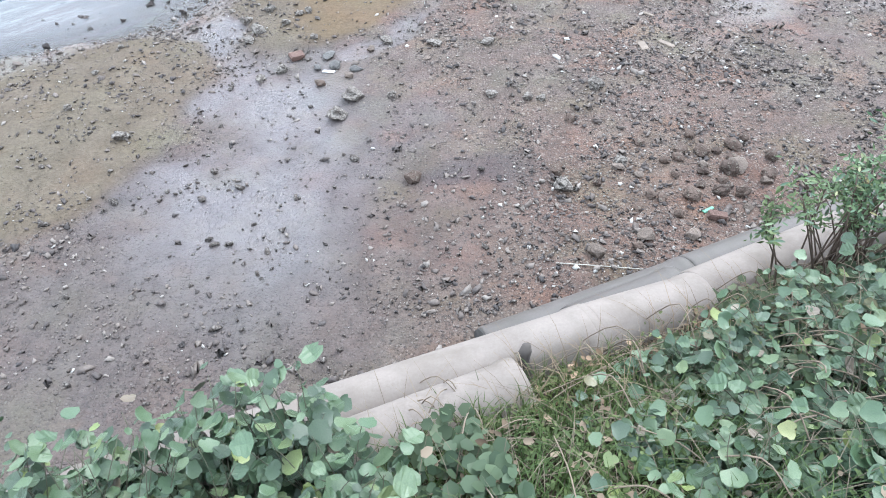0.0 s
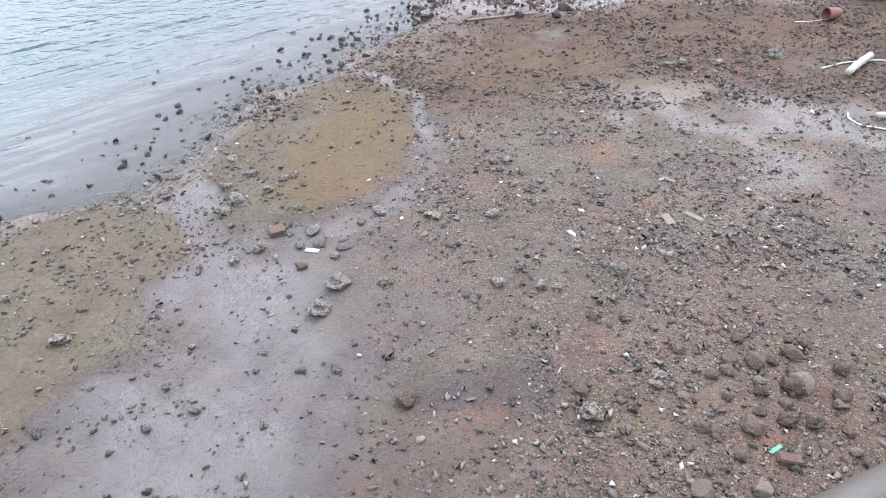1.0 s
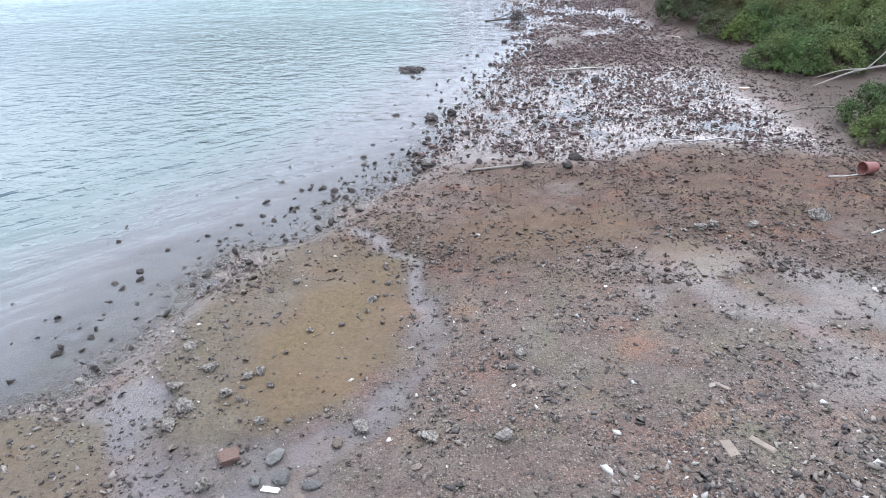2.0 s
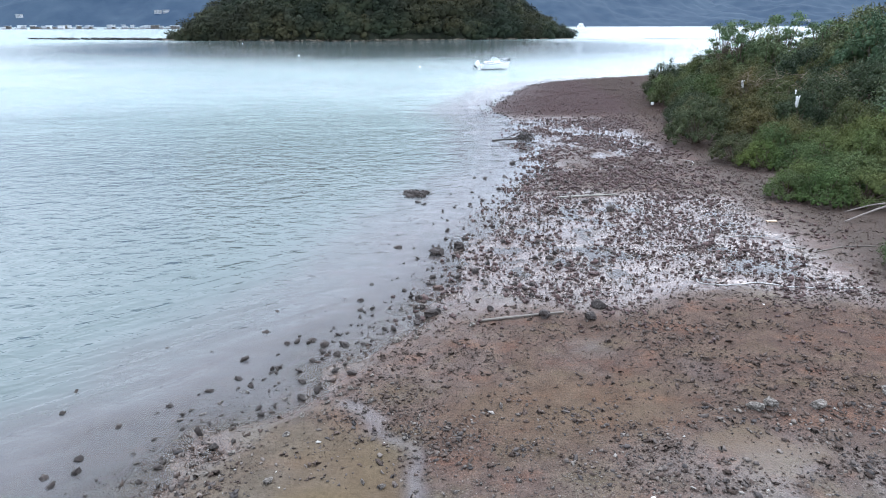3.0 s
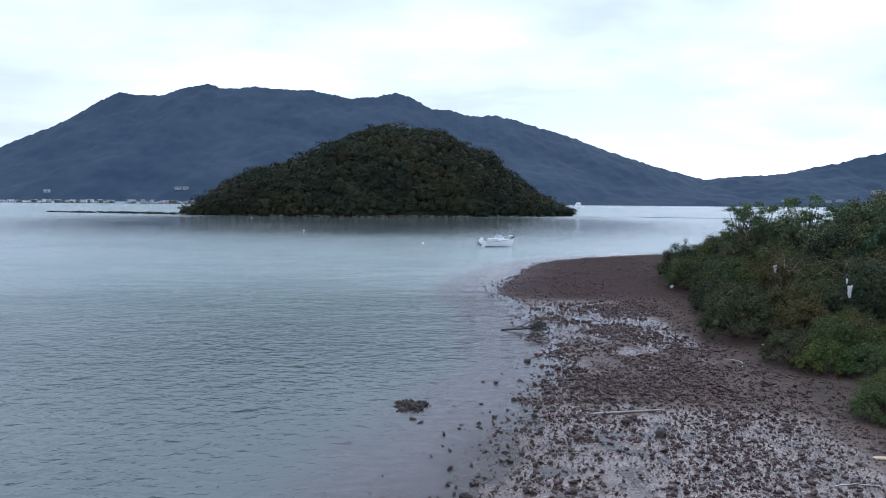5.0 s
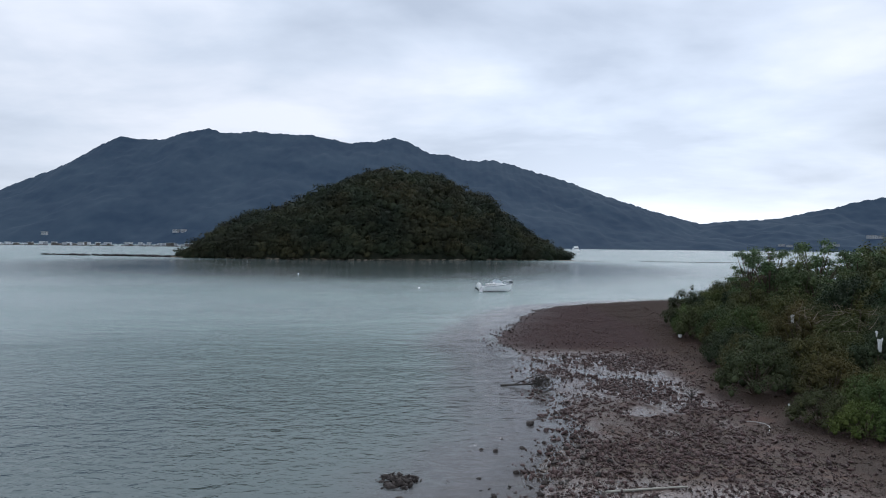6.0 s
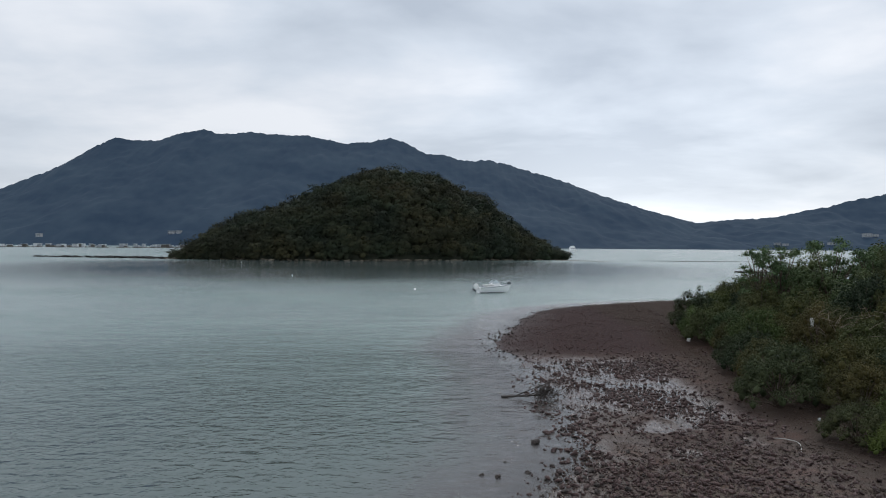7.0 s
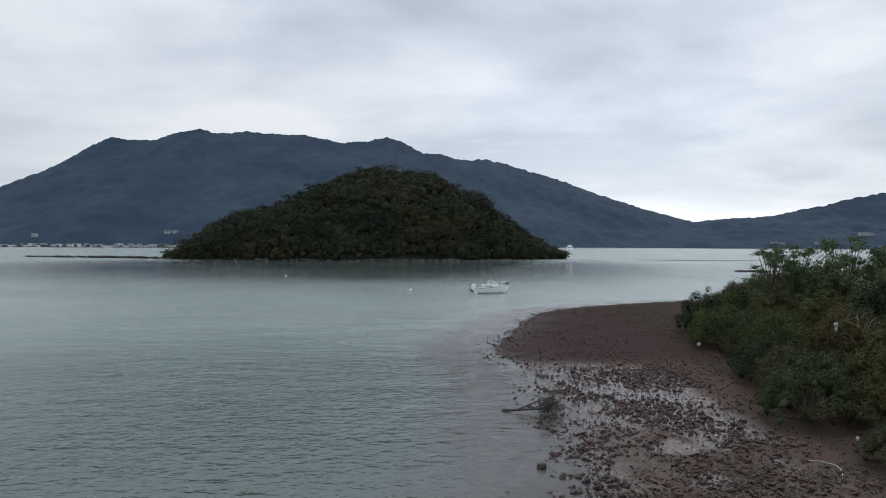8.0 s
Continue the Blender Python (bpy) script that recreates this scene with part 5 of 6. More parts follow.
def narrow_shrub(x, y, seed):
    r = random.Random(seed)
    rs = np.random.RandomState(seed)
    plant = thing("upright_shrub", "upright shrub with bare brown stems and narrow green leaves", "shrub", (x, y, lie(x, y)))
    tips = []
    for i in range(22):
        a, e = r.uniform(-0.6, 3.5), r.uniform(0.08, 0.62)
        top = Vector((math.cos(a) * e, math.sin(a) * e * 0.7, r.uniform(0.65, 1.35)))
        base = Vector((r.gauss(0, 0.13), r.gauss(0, 0.08), -0.05))
        mid = base * 0.5 + top * 0.45 + Vector((r.gauss(0, 0.05), r.gauss(0, 0.05), 0.05))
        part("stem", mesh_of("stem", *tube(soft_curve([base, mid, top], 5), [0.010] * 5 + [0.007] * 5 + [0.004], 6), STEM), plant)
        for q in range(3):
            k = r.uniform(0.7, 1.0)
            p = mid.lerp(top, k)
            tips.append((p, p + Vector((r.gauss(0, 0.14), r.gauss(0, 0.12), r.uniform(0.06, 0.26)))))
    for i in range(130):
        b, t = r.choice(tips)
        ob = new("leaf", r.choice(narrow_leaves))
        ob.parent = plant
        a = r.uniform(0, 6.283)
        ob.matrix_basis = aim(b.lerp(t, r.uniform(0.1, 1.1)) + Vector((r.gauss(0, 0.03), r.gauss(0, 0.03), r.gauss(0, 0.03))), (math.cos(a), math.sin(a)), r.gauss(0, 0.4), r.uniform(0.05, 0.10), r.uniform(-0.5, 0.5))
    twigs = [tube([b, (b + t) / 2 + Vector((0.01, 0, 0.01)), t], [0.0035, 0.003, 0.0015], 4) for b, t in tips]
    part("twigs", mesh_of("twigs", *join(*twigs), STEM), plant, "thin brown side twigs")["kind"] = "stuff"
    n = 1000
    pick = rs.randint(0, len(tips), n)
    ends = np.array([[*b, *t] for b, t in tips])[pick]
    c = ends[:, :3] + (ends[:, 3:] - ends[:, :3]) * rs.uniform(0.1, 1.15, (n, 1)) + rs.normal(0, 0.035, (n, 3))
    v, f = leaf_cloud(c, rs.normal(0, 0.6, (n, 3)) + np.array([0, -0.3, 0.7]), rs.uniform(0.035, 0.085, n), rs, 0.34, 0.4, 0.4)
    spray = part("foliage", mesh_of("foliage", v, f, NARROW_SPRAY, False), plant, "fine narrow green leaves")
    spray["kind"] = "stuff"


narrow_shrub(3.12, 3.72, 7)
narrow_shrub(3.62, 3.95, 8)
narrow_shrub(4.1, 3.7, 9)

# grass, dry straw and dead twigs on the bank


def blades(n, place, length, width, droop, seed):
    r = np.random.RandomState(seed)
    x, y = place(n, r)
    z = shore(x, y)[0] - 0.02
    a, L = r.uniform(0, 6.283, n), length * r.uniform(0.5, 1.3, n)
    lean = droop * r.uniform(0.3, 1.2, n)
    vs = []
    for k, (up, out, w) in enumerate(((0, 0, 1.0), (0.5, 0.22, 0.9), (0.85, 0.62, 0.6), (1.0, 1.05, 0.08))):
        cx, cy = x + np.cos(a) * out * L * lean, y + np.sin(a) * out * L * lean
        cz = z + L * up * (1 - 0.35 * lean * out)
        for sgn in (-1, 1):
            vs.append(np.stack([cx - np.sin(a) * sgn * w * width / 2, cy + np.cos(a) * sgn * w * width / 2, cz], -1))
    V = np.stack(vs, 1)
    f = np.array([[0, 1, 3, 2], [2, 3, 5, 4], [4, 5, 7, 6]])
    return V.reshape(-1, 3), (f[None] + (np.arange(n) * 8)[:, None, None]).reshape(-1, 4)


def on_bank(u0, u1, s0, s1):
    def place(n, r):
        u, s = r.uniform(u0, u1, n), r.uniform(s0, s1, n)
        return u * math.cos(BANK) - s * math.sin(BANK), u * math.sin(BANK) + s * math.cos(BANK)
    return place


GRASS = leaf_material("bank_grass", (0.022, 0.040, 0.013), (0.068, 0.100, 0.030), True, 0.55, 0.3)
STRAW = leaf_material("dry_straw", (0.065, 0.054, 0.038), (0.17, 0.145, 0.10), True, 0.7, 0.3)
v1, f1 = blades(3600, on_bank(0.2, 2.3, 0.4, 2.35), 0.26, 0.009, 0.7, 41)
v2, f2 = blades(2200, on_bank(-4.0, 5.5, 0.0, 2.3), 0.22, 0.010, 0.8, 42)
tagged(new("bank_grass", mesh_of("bank_grass", np.concatenate([v1, v2]), np.concatenate([f1, f2 + len(v1)]), GRASS, False)), "tufts of thin green grass on the bank", "grass", kind="stuff")
v1, f1 = blades(1700, on_bank(0.0, 4.8, 0.5, 2.5), 0.34, 0.006, 1.5, 43)
tagged(new("dry_straw", mesh_of("dry_straw", v1, f1, STRAW, False)), "tangle of dry pale straw between the plants", "straw", kind="stuff")
twig_paths = []
r = random.Random(12)
for i in range(170):
    u, s = r.uniform(0.2, 4.8), r.uniform(0.5, 2.45)
    x, y = u * math.cos(BANK) - s * math.sin(BANK), u * math.sin(BANK) + s * math.cos(BANK)
    a, L = r.uniform(0, 6.283), r.uniform(0.25, 0.75)
    z = lie(x, y) + r.uniform(0.03, 0.22)
    x2, y2 = x + math.cos(a) * L, y + math.sin(a) * L
    twig_paths.append(tube(soft_curve([(x, y, z), ((x + x2) / 2, (y + y2) / 2, z + r.uniform(0.0, 0.14)), (x2, y2, lie(x2, y2) + r.uniform(0.05, 0.25))], 4), 0.0045, 5))
tagged(new("dead_twigs", mesh_of("dead_twigs", *join(*twig_paths), simple("grey_dead_wood", (0.16, 0.122, 0.085), 0.85))), "dry dead twigs lying over the bank's plants", "twigs", kind="stuff")


# small leaves of vines and weeds that fill the gaps between the plants
def filler_leaves(n, place, size, high, seed, aspect=1.0):
    """Folded six-cornered leaves strewn through a low layer above the bank."""
    r = np.random.RandomState(seed)
    x, y = place(n, r)
    lift = np.clip(0.55 + 0.6 * value_noise(x, y, 0.45, seed), 0.15, 1.2) * high
    z = shore(x, y)[0] + lift * r.uniform(0.05, 1.0, n) ** 0.6
    nrm = np.stack([r.normal(0, 0.42, n), r.normal(-0.25, 0.42, n), np.ones(n)], 1)
    nrm /= np.linalg.norm(nrm, axis=1, keepdims=True)
    a = np.cross(nrm, r.normal(0, 1, (n, 3)))
    a /= np.linalg.norm(a, axis=1, keepdims=True)
    b = np.cross(nrm, a)
    L = (size * r.uniform(0.55, 1.3, n))[:, None]
    c = np.stack([x, y, z], 1)
    W = L * aspect
    rim = [c - a * L * 0.45, c - a * L * 0.25 + b * W * 0.45 + nrm * L * 0.09, c + a * L * 0.25 + b * W * 0.42 + nrm * L * 0.07, c + a * L * 0.55, c + a * L * 0.25 - b * W * 0.42 + nrm * L * 0.07, c - a * L * 0.25 - b * W * 0.45 + nrm * L * 0.09]
    V = np.stack(rim, 1).reshape(-1, 3)
    f = np.array([[0, 1, 2, 3], [0, 3, 4, 5]])
    return V, (f[None] + (np.arange(n) * 6)[:, None, None]).reshape(-1, 4)


VINE = leaf_material("vine_leaf", (0.026, 0.043, 0.023), (0.080, 0.110, 0.062), True, 0.45, 0.3)
WEED = leaf_material("weed_leaf", (0.030, 0.050, 0.018), (0.088, 0.116, 0.042), True, 0.55, 0.3)
v1, f1 = filler_leaves(5200, on_bank(2.1, 5.2, 0.3, 2.2), 0.066, 0.26, 141)
v2, f2 = filler_leaves(2600, on_bank(-2.6, 0.9, 0.5, 2.1), 0.085, 0.55, 142)
v3, f3 = filler_leaves(900, on_bank(3.3, 5.2, 1.6, 2.75), 0.07, 0.34, 143)
tagged(new("vine_leaves", mesh_of("vine_leaves", np.concatenate([v1, v2, v3]), np.concatenate([f1, f2 + len(v1), f3 + len(v1) + len(v2)]), VINE, False)), "dense small leaves of creeping vine over the bank", "vine", kind="stuff")
v1, f1 = filler_leaves(2600, on_bank(0.5, 2.5, 0.4, 2.35), 0.042, 0.30, 144, 0.5)
v2, f2 = filler_leaves(700, on_bank(2.3, 4.8, 0.4, 2.5), 0.038, 0.34, 145, 0.45)
tagged(new("weed_leaves", mesh_of("weed_leaves", np.concatenate([v1, v2]), np.concatenate([f1, f2 + len(v1)]), WEED, False)), "small yellow-green weed leaves among grass on the bank", "weeds", kind="stuff")


# dry curled leaves and pale scraps caught among the plants
DEAD = leaf_material("dead_leaf", (0.075, 0.055, 0.036), (0.24, 0.19, 0.135), True, 0.8, 0.3)
v1, f1 = filler_leaves(520, on_bank(0.3, 5.2, 0.4, 2.5), 0.06, 0.32, 151, 0.6)
v2, f2 = filler_leaves(200, on_bank(-2.8, 0.6, 0.5, 2.1), 0.07, 0.5, 152, 0.7)
tagged(new("dead_leaves", mesh_of("dead_leaves", np.concatenate([v1, v2]), np.concatenate([f1, f2 + len(v1)]), DEAD, False)), "dry curled brown leaves caught among the bank's plants", "leaves", kind="stuff")


# ---------------------------------------------------------------- mangrove thicket
def bush_meshes(seed, size, height, leaves, leaf, mat, tufts=60):
    """Crown and branches of one bush: many tufts of small leaves over a dome of forked limbs."""
    rs = np.random.RandomState(seed)
    lobes, limbs = [], []
    for i in range(tufts):
        a, e = i * 2.39996 + rs.uniform(-0.4, 0.4), math.sqrt((i + 0.5) / tufts)
        top = height * (0.98 - 0.74 * e ** 2.2) * rs.uniform(0.7, 1.12)
        q = size * rs.uniform(0.06, 0.15)
        lobes.append((math.cos(a) * e * size * 0.46, math.sin(a) * e * size * 0.46, max(top - q * 0.6, height * 0.12), q, q, min(q * rs.uniform(0.8, 1.5), height * 0.35)))
    for i in range(7):
        a = i * 0.9 + rs.uniform(-0.3, 0.3)
        q = size * rs.uniform(0.12, 0.17)
        lobes.append((math.cos(a) * size * 0.40, math.sin(a) * size * 0.40, height * rs.uniform(0.14, 0.3), q, q, height * 0.2))
    v, f = lobes_cloud(rs, lobes, leaves, leaf, 0.45, 0.72, 0.35, 0.7)
    # leafy bodies inside, so that no daylight shows through the middle of a crown
    inner, faces, o = [v], [np.concatenate([f[:, [0, 1, 2]], f[:, [0, 2, 3]]])], len(v)
    for i, l in enumerate(lobes):
        cv, cf = INNER[(i + seed) % 6]
        inner.append(cv * np.array(l[3:]) * 0.36 + np.array(l[:3]) - np.array((0, 0, 0.3 * l[5])))
        faces.append(cf + o)
        o += len(cv)
    crown = mesh_of("crown", np.concatenate(inner), np.concatenate(faces), mat, False)
    for l in lobes[::3]:
        c = Vector(l[:3])
        limbs.append(tube(soft_curve([(rs.normal(0, 0.08), rs.normal(0, 0.08), -0.1), (c.x * 0.4, c.y * 0.4, c.z * 0.45), (c.x, c.y, c.z)], 2), [0.035 * height / 2, 0.028, 0.022, 0.016, 0.008], 4))
    return crown, mesh_of("trunk", *join(*limbs), STEM)


def airy_meshes(seed, size, height, leaves, leaf, mat):
    """A slender tree: forked limbs that end in separate small sprays of leaves."""
    rs = np.random.RandomState(seed)
    lobes, limbs = [], []
    for i in range(26):
        a, e = rs.uniform(0, 6.283), size * 0.5 * rs.uniform(0.1, 1.0)
        z = height * rs.uniform(0.42, 1.0) * (1 - 0.3 * e / size)
        q = size * rs.uniform(0.10, 0.20)
        c = (math.cos(a) * e, math.sin(a) * e, z)
        lobes.append((*c, q, q, q * 0.8))
        limbs.append(tube(soft_curve([(rs.normal(0, 0.06), rs.normal(0, 0.06), -0.1), (c[0] * 0.25, c[1] * 0.25, z * 0.5), c], 3), [0.06, 0.05, 0.042, 0.034, 0.028, 0.02, 0.01], 5))
    v, f = lobes_cloud(rs, lobes, leaves, leaf, 0.5, 0.55, 0.4, 0.6)
    return mesh_of("crown", v, f, mat, False), mesh_of("trunk", *join(*limbs), STEM)


LEAF_LOW = leaf_material("mangrove_leaf_bright", (0.040, 0.060, 0.024), (0.108, 0.142, 0.058), True, 0.7, 0.45, 0.5)
LEAF_DARK = leaf_material("mangrove_leaf_dark", (0.024, 0.033, 0.019), (0.092, 0.105, 0.056), True, 0.6, 0.45, 1.0)
LEAF_GREY = leaf_material("tree_leaf_greyish", (0.038, 0.058, 0.034), (0.112, 0.145, 0.082), True, 0.55, 0.45, 0.9)
LEAF_FRESH = leaf_material("tree_leaf_fresh", (0.046, 0.076, 0.034), (0.12, 0.17, 0.078), True, 0.6, 0.4, 0.3)
BUSHES = {
    "low": [bush_meshes(500 + q, 2.1, 1.25, 8500, 0.056, LEAF_LOW) for q in range(3)],
    "dark": [bush_meshes(520 + q, 3.0, 2.3, 11000, 0.075, LEAF_DARK) for q in range(4)],
    "airy": [airy_meshes(580 + q, 3.0, 4.7, 5200, 0.11, LEAF_FRESH) for q in range(3)],
    "back": [bush_meshes(560 + q, 4.2, 3.9, 4200, 0.21, (LEAF_DARK, LEAF_GREY)[q], 30) for q in range(2)],
    "tall": [bush_meshes(540 + q, 4.2, 3.9, 9000, 0.125, (LEAF_DARK, LEAF_GREY, LEAF_GREY)[q]) for q in range(3)],
}
BUSH_LABEL = {"low": "low bright green mangrove bush at the edge of the mud", "dark": "dense dark green mangrove bush in a thicket", "tall": "tall dark green mangrove tree rising above the thicket", "back": "tall dark green mangrove tree rising above the thicket", "airy": "slender light green tree with an open crown"}


def bush(kind, x, y, k=1.0, seed=0):
    r = random.Random(int(x * 57 + y * 211) + seed)
    crown, limbs = r.choice(BUSHES[kind])
    ob = thing("mangrove_tree" if kind in ("tall", "back", "airy") else "mangrove_bush", BUSH_LABEL[kind], "tree" if kind in ("tall", "back", "airy") else "bush", (x, y, lie(x, y)), r.uniform(0, 360), "mangrove thicket along the shore")
    ob.scale = (k * r.uniform(0.9, 1.1), k * r.uniform(0.9, 1.1), k * r.uniform(0.9, 1.1))
    part("crown", crown, ob)
    part("trunk", limbs, ob, "brown forked trunk and limbs")


# low bushes standing out on the mud
for x, y, k in [(11.25, 19.5, 0.8), (11.75, 20.7, 0.9), (12.3, 19.2, 0.9), (13.2, 20.4, 0.95), (13.7, 19.0, 1.0), (11.9, 27.6, 0.8), (12.7, 26.9, 0.95), (13.9, 26.6, 1.0), (12.9, 28.5, 0.95), (14.4, 28.0, 1.1), (15.6, 27.2, 1.1), (16.6, 28.6, 1.1),
                (13.3, 32.4, 0.95), (14.4, 31.6, 1.0), (15.6, 32.6, 1.1), (14.3, 33.8, 1.15), (16.6, 31.2, 1.1), (17.8, 32.8, 1.2), (15.3, 30.2, 0.8), (17.6, 29.9, 1.2), (18.6, 27.8, 1.2), (14.9, 22.0, 0.9), (16, 20, 1.0)]:
    bush("low", x, y, k)
FRONT_Y = [34, 36, 38, 42, 47, 51, 56, 60, 64, 68, 74]
FRONT_X = [11.9, 12.0, 12.3, 13.3, 14.5, 15.4, 16.6, 17.9, 19.8, 23.5, 32]
rb = random.Random(3)
placed = []
tries = 0
while len(placed) < 116 and tries < 9000:
    tries += 1
    y = rb.uniform(33.6, 70)
    depth = rb.uniform(0, 1) ** 1.5 * 26
    x = float(np.interp(y, FRONT_Y, FRONT_X)) + 0.4 + depth
    gap = 1.7 if depth < 5 else 2.4
    if any((x - a) ** 2 + (y - b) ** 2 < gap * gap for a, b in placed):
        continue
    placed.append((x, y))
    rise = max(y - 36, 0)
    if depth < 2.6:
        bush("dark", x, y, rb.choice((0.55, 0.68, 0.8, 0.95)) * rb.uniform(0.92, 1.08) + 0.012 * rise)
    elif depth < 6.5:
        bush("dark", x, y, rb.uniform(0.68, 1.0) + 0.024 * rise)
    elif y < 45:
        bush("dark", x, y, rb.uniform(0.95, 1.35))
    else:
        bush(("tall" if depth < 12 else "back") if rb.random() < 0.55 or depth > 14 else "dark", x, y, rb.uniform(0.85, 1.1) if depth < 10 else rb.uniform(1.1, 1.38))
# behind the low bushes, the thicket closes the right-hand side
for x, y, k in [(20.5, 33, 1.0), (22, 36, 1.1), (21, 30, 1.0), (23.5, 31, 1.15), (25, 35, 1.15), (27, 38, 1.2), (29, 42, 1.25), (32, 46, 1.25), (34, 51, 1.3), (20, 26, 1.0), (22, 27.5, 1.1), (37, 56, 1.3)]:
    bush("tall", x, y, k * 1.08)
for x, y, k in [(22.6, 61.2, 0.8), (27.0, 60.0, 0.95), (31, 57, 1.3), (25, 58, 0.95), (28, 50, 1.45), (33, 53, 1.65), (30, 46, 1.5), (27, 44, 1.35), (36, 60, 1.8)]:
    bush("tall", x, y, k * 1.02, 5)
# open crowns on the skyline
for x, y, k in [(21.8, 57.6, 1.12), (22.9, 57.0, 1.22), (26.2, 57.2, 1.28), (28.6, 56.5, 1.2), (27.6, 51.0, 1.1)]:
    bush("airy", x, y, k, 9)


# ---------------------------------------------------------------- driftwood, ropes and litter
WHITE_ROPE = simple("white_rope", (0.46, 0.45, 0.42), 0.8)
BAMBOO = simple("bleached_pole", (0.33, 0.31, 0.26), 0.7)
DARK_POLE = simple("weathered_pole", (0.17, 0.15, 0.125), 0.8)
DRIFT = simple("wet_driftwood", (0.05, 0.042, 0.036), 0.75)


def rope(pts, radius=0.013, tag="white rope lying in a loose curve on wet mud", mat=None):
    p = soft_curve([(x, y, 0) for x, y in pts], 8)
    p = [(q.x, q.y, max(lie(q.x, q.y), 0.0) + radius * 0.9) for q in p]
    return tagged(new("rope", mesh_of("rope", *tube(p, radius, 8), mat or WHITE_ROPE)), tag, "rope")


rope([(6.30, 20.95), (6.36, 20.8), (6.14, 20.5), (6.15, 20.25), (6.6, 20.1), (7.45, 20.2), (8.2, 19.92), (9.0, 19.85), (9.7, 19.88)])
rope([(9.75, 23.3), (9.48, 23.05), (9.45, 22.75), (9.72, 22.55)], 0.011)
rope([(10.45, 34.35), (10.85, 34.1), (10.95, 33.6), (10.45, 32.7)], 0.011)
rope([(7.45, 12.62), (7.38, 12.42), (7.5, 12.16), (7.8, 11.95), (8.4, 11.85), (9.2, 11.9)], 0.016)
rope([(7.9, 14.55), (8.3, 14.72), (8.8, 14.78), (9.3, 14.75), (10.1, 14.4)], 0.018)
rope([(8.55, 17.2), (8.9, 17.22), (9.25, 17.28)], 0.012)
rope([(10.0, 22.3), (10.8, 22.45), (11.6, 22.4)], 0.014, "dark thin rope lying across the brown mud", DARK_POLE)
rope([(8.15, 23.6), (8.7, 23.75), (9.2, 23.7)], 0.011, "pale frayed rope end on the wet mud")


def pole(a, b, r0, r1, tag, mat, name="pole"):
    n = 9
    rr = random.Random(int(a[0] * 100))
    pts, rad = [], []
    for i in range(n + 1):
        t = i / n
        x, y = a[0] + (b[0] - a[0]) * t, a[1] + (b[1] - a[1]) * t
        pts.append((x, y + 0.015 * math.sin(3 * t), 0))
        rad.append((r0 + (r1 - r0) * t) * (1.12 if i in (3, 6) else 1.0))
    z0, z1 = max(lie(*a), 0) + r0, max(lie(*b), 0) + r1
    zt = max(max(lie(p[0], p[1]) for p in pts) + max(r0, r1) - min(z0, z1), 0)
    pts = [(p[0], p[1], z0 + (z1 - z0) * i / n + zt * 0.8) for i, p in enumerate(pts)]
    return tagged(new(name, mesh_of(name, *tube(pts, rad, 10), mat)), tag, name)


pole((0.79, 18.1), (2.62, 18.5), 0.028, 0.02, "weathered grey bamboo pole lying at the gravel's edge", DARK_POLE)
pole((4.2, 28.0), (6.28, 28.35), 0.03, 0.022, "bleached white pole lying on wet mud", BAMBOO)
pole((8.2, 14.12), (9.02, 14.84), 0.075, 0.07, "short pale driftwood log on wet mud", BAMBOO, "log")
pole((8.5, 13.05), (8.95, 13.85), 0.06, 0.065, "short pale driftwood log on wet mud", BAMBOO, "log")
pole((7.8, 12.36), (8.55, 12.27), 0.055, 0.06, "short pale driftwood log on wet mud", BAMBOO, "log")
pole((1.2, 4.9), (2.95, 4.62), 0.006, 0.004, "thin dry reed stalk leaning over the pipes", BAMBOO, "reed")


def tree_branch(origin, paths, mat, tag, name="driftwood_branch"):
    ps = []
    for pts, r0, r1 in paths:
        c = soft_curve(pts, 5)
        ps.append(tube(c, [r0 + (r1 - r0) * i / (len(c) - 1) for i in range(len(c))], 6))
    ob = new(name, mesh_of(name, *join(*ps), mat))
    ob.location = origin
    return tagged(ob, tag, "driftwood")


r = random.Random(44)
paths = [([(-1.35, 0.35, 0.02), (-0.7, 0.15, 0.1), (0, 0, 0.18), (0.5, -0.1, 0.42)], 0.05, 0.02), ([(-0.9, 0.2, 0.06), (-0.4, 0.1, 0.3), (0.1, 0.1, 0.5), (0.4, 0.1, 0.62)], 0.03, 0.008), ([(-0.4, 0.05, 0.12), (0.0, -0.1, 0.35), (0.35, -0.2, 0.55)], 0.025, 0.008)]
for i in range(95):
    bx, bz = r.uniform(-0.15, 0.5), r.uniform(0.1, 0.5)
    paths.append(([(bx, r.gauss(0, 0.1), bz), (bx + r.uniform(0.05, 0.25), r.gauss(0, 0.2), bz + r.uniform(-0.3, 0.2)), (bx + r.uniform(0.1, 0.45), r.gauss(0, 0.25), max(0.0, bz + r.uniform(-0.45, 0.4)))], 0.010, 0.004))
tree_branch((4.2, 39.5, 0.0), paths, DRIFT, "dark uprooted branch with dense twigs stranded in shallow water")
paths = [([(-1.6, -0.4, 0.05), (-0.8, -0.1, 0.22), (0, 0.1, 0.4), (0.9, 0.1, 0.55)], 0.02, 0.04), ([(-1.2, 0.3, 0.15), (-0.4, 0.2, 0.4), (0.3, 0.1, 0.45)], 0.012, 0.03), ([(0.3, 0.1, 0.45), (0.8, 0.3, 0.8), (1.1, 0.5, 1.0)], 0.025, 0.01), ([(0.0, 0.1, 0.4), (-0.5, -0.2, 0.6)], 0.016, 0.006)]
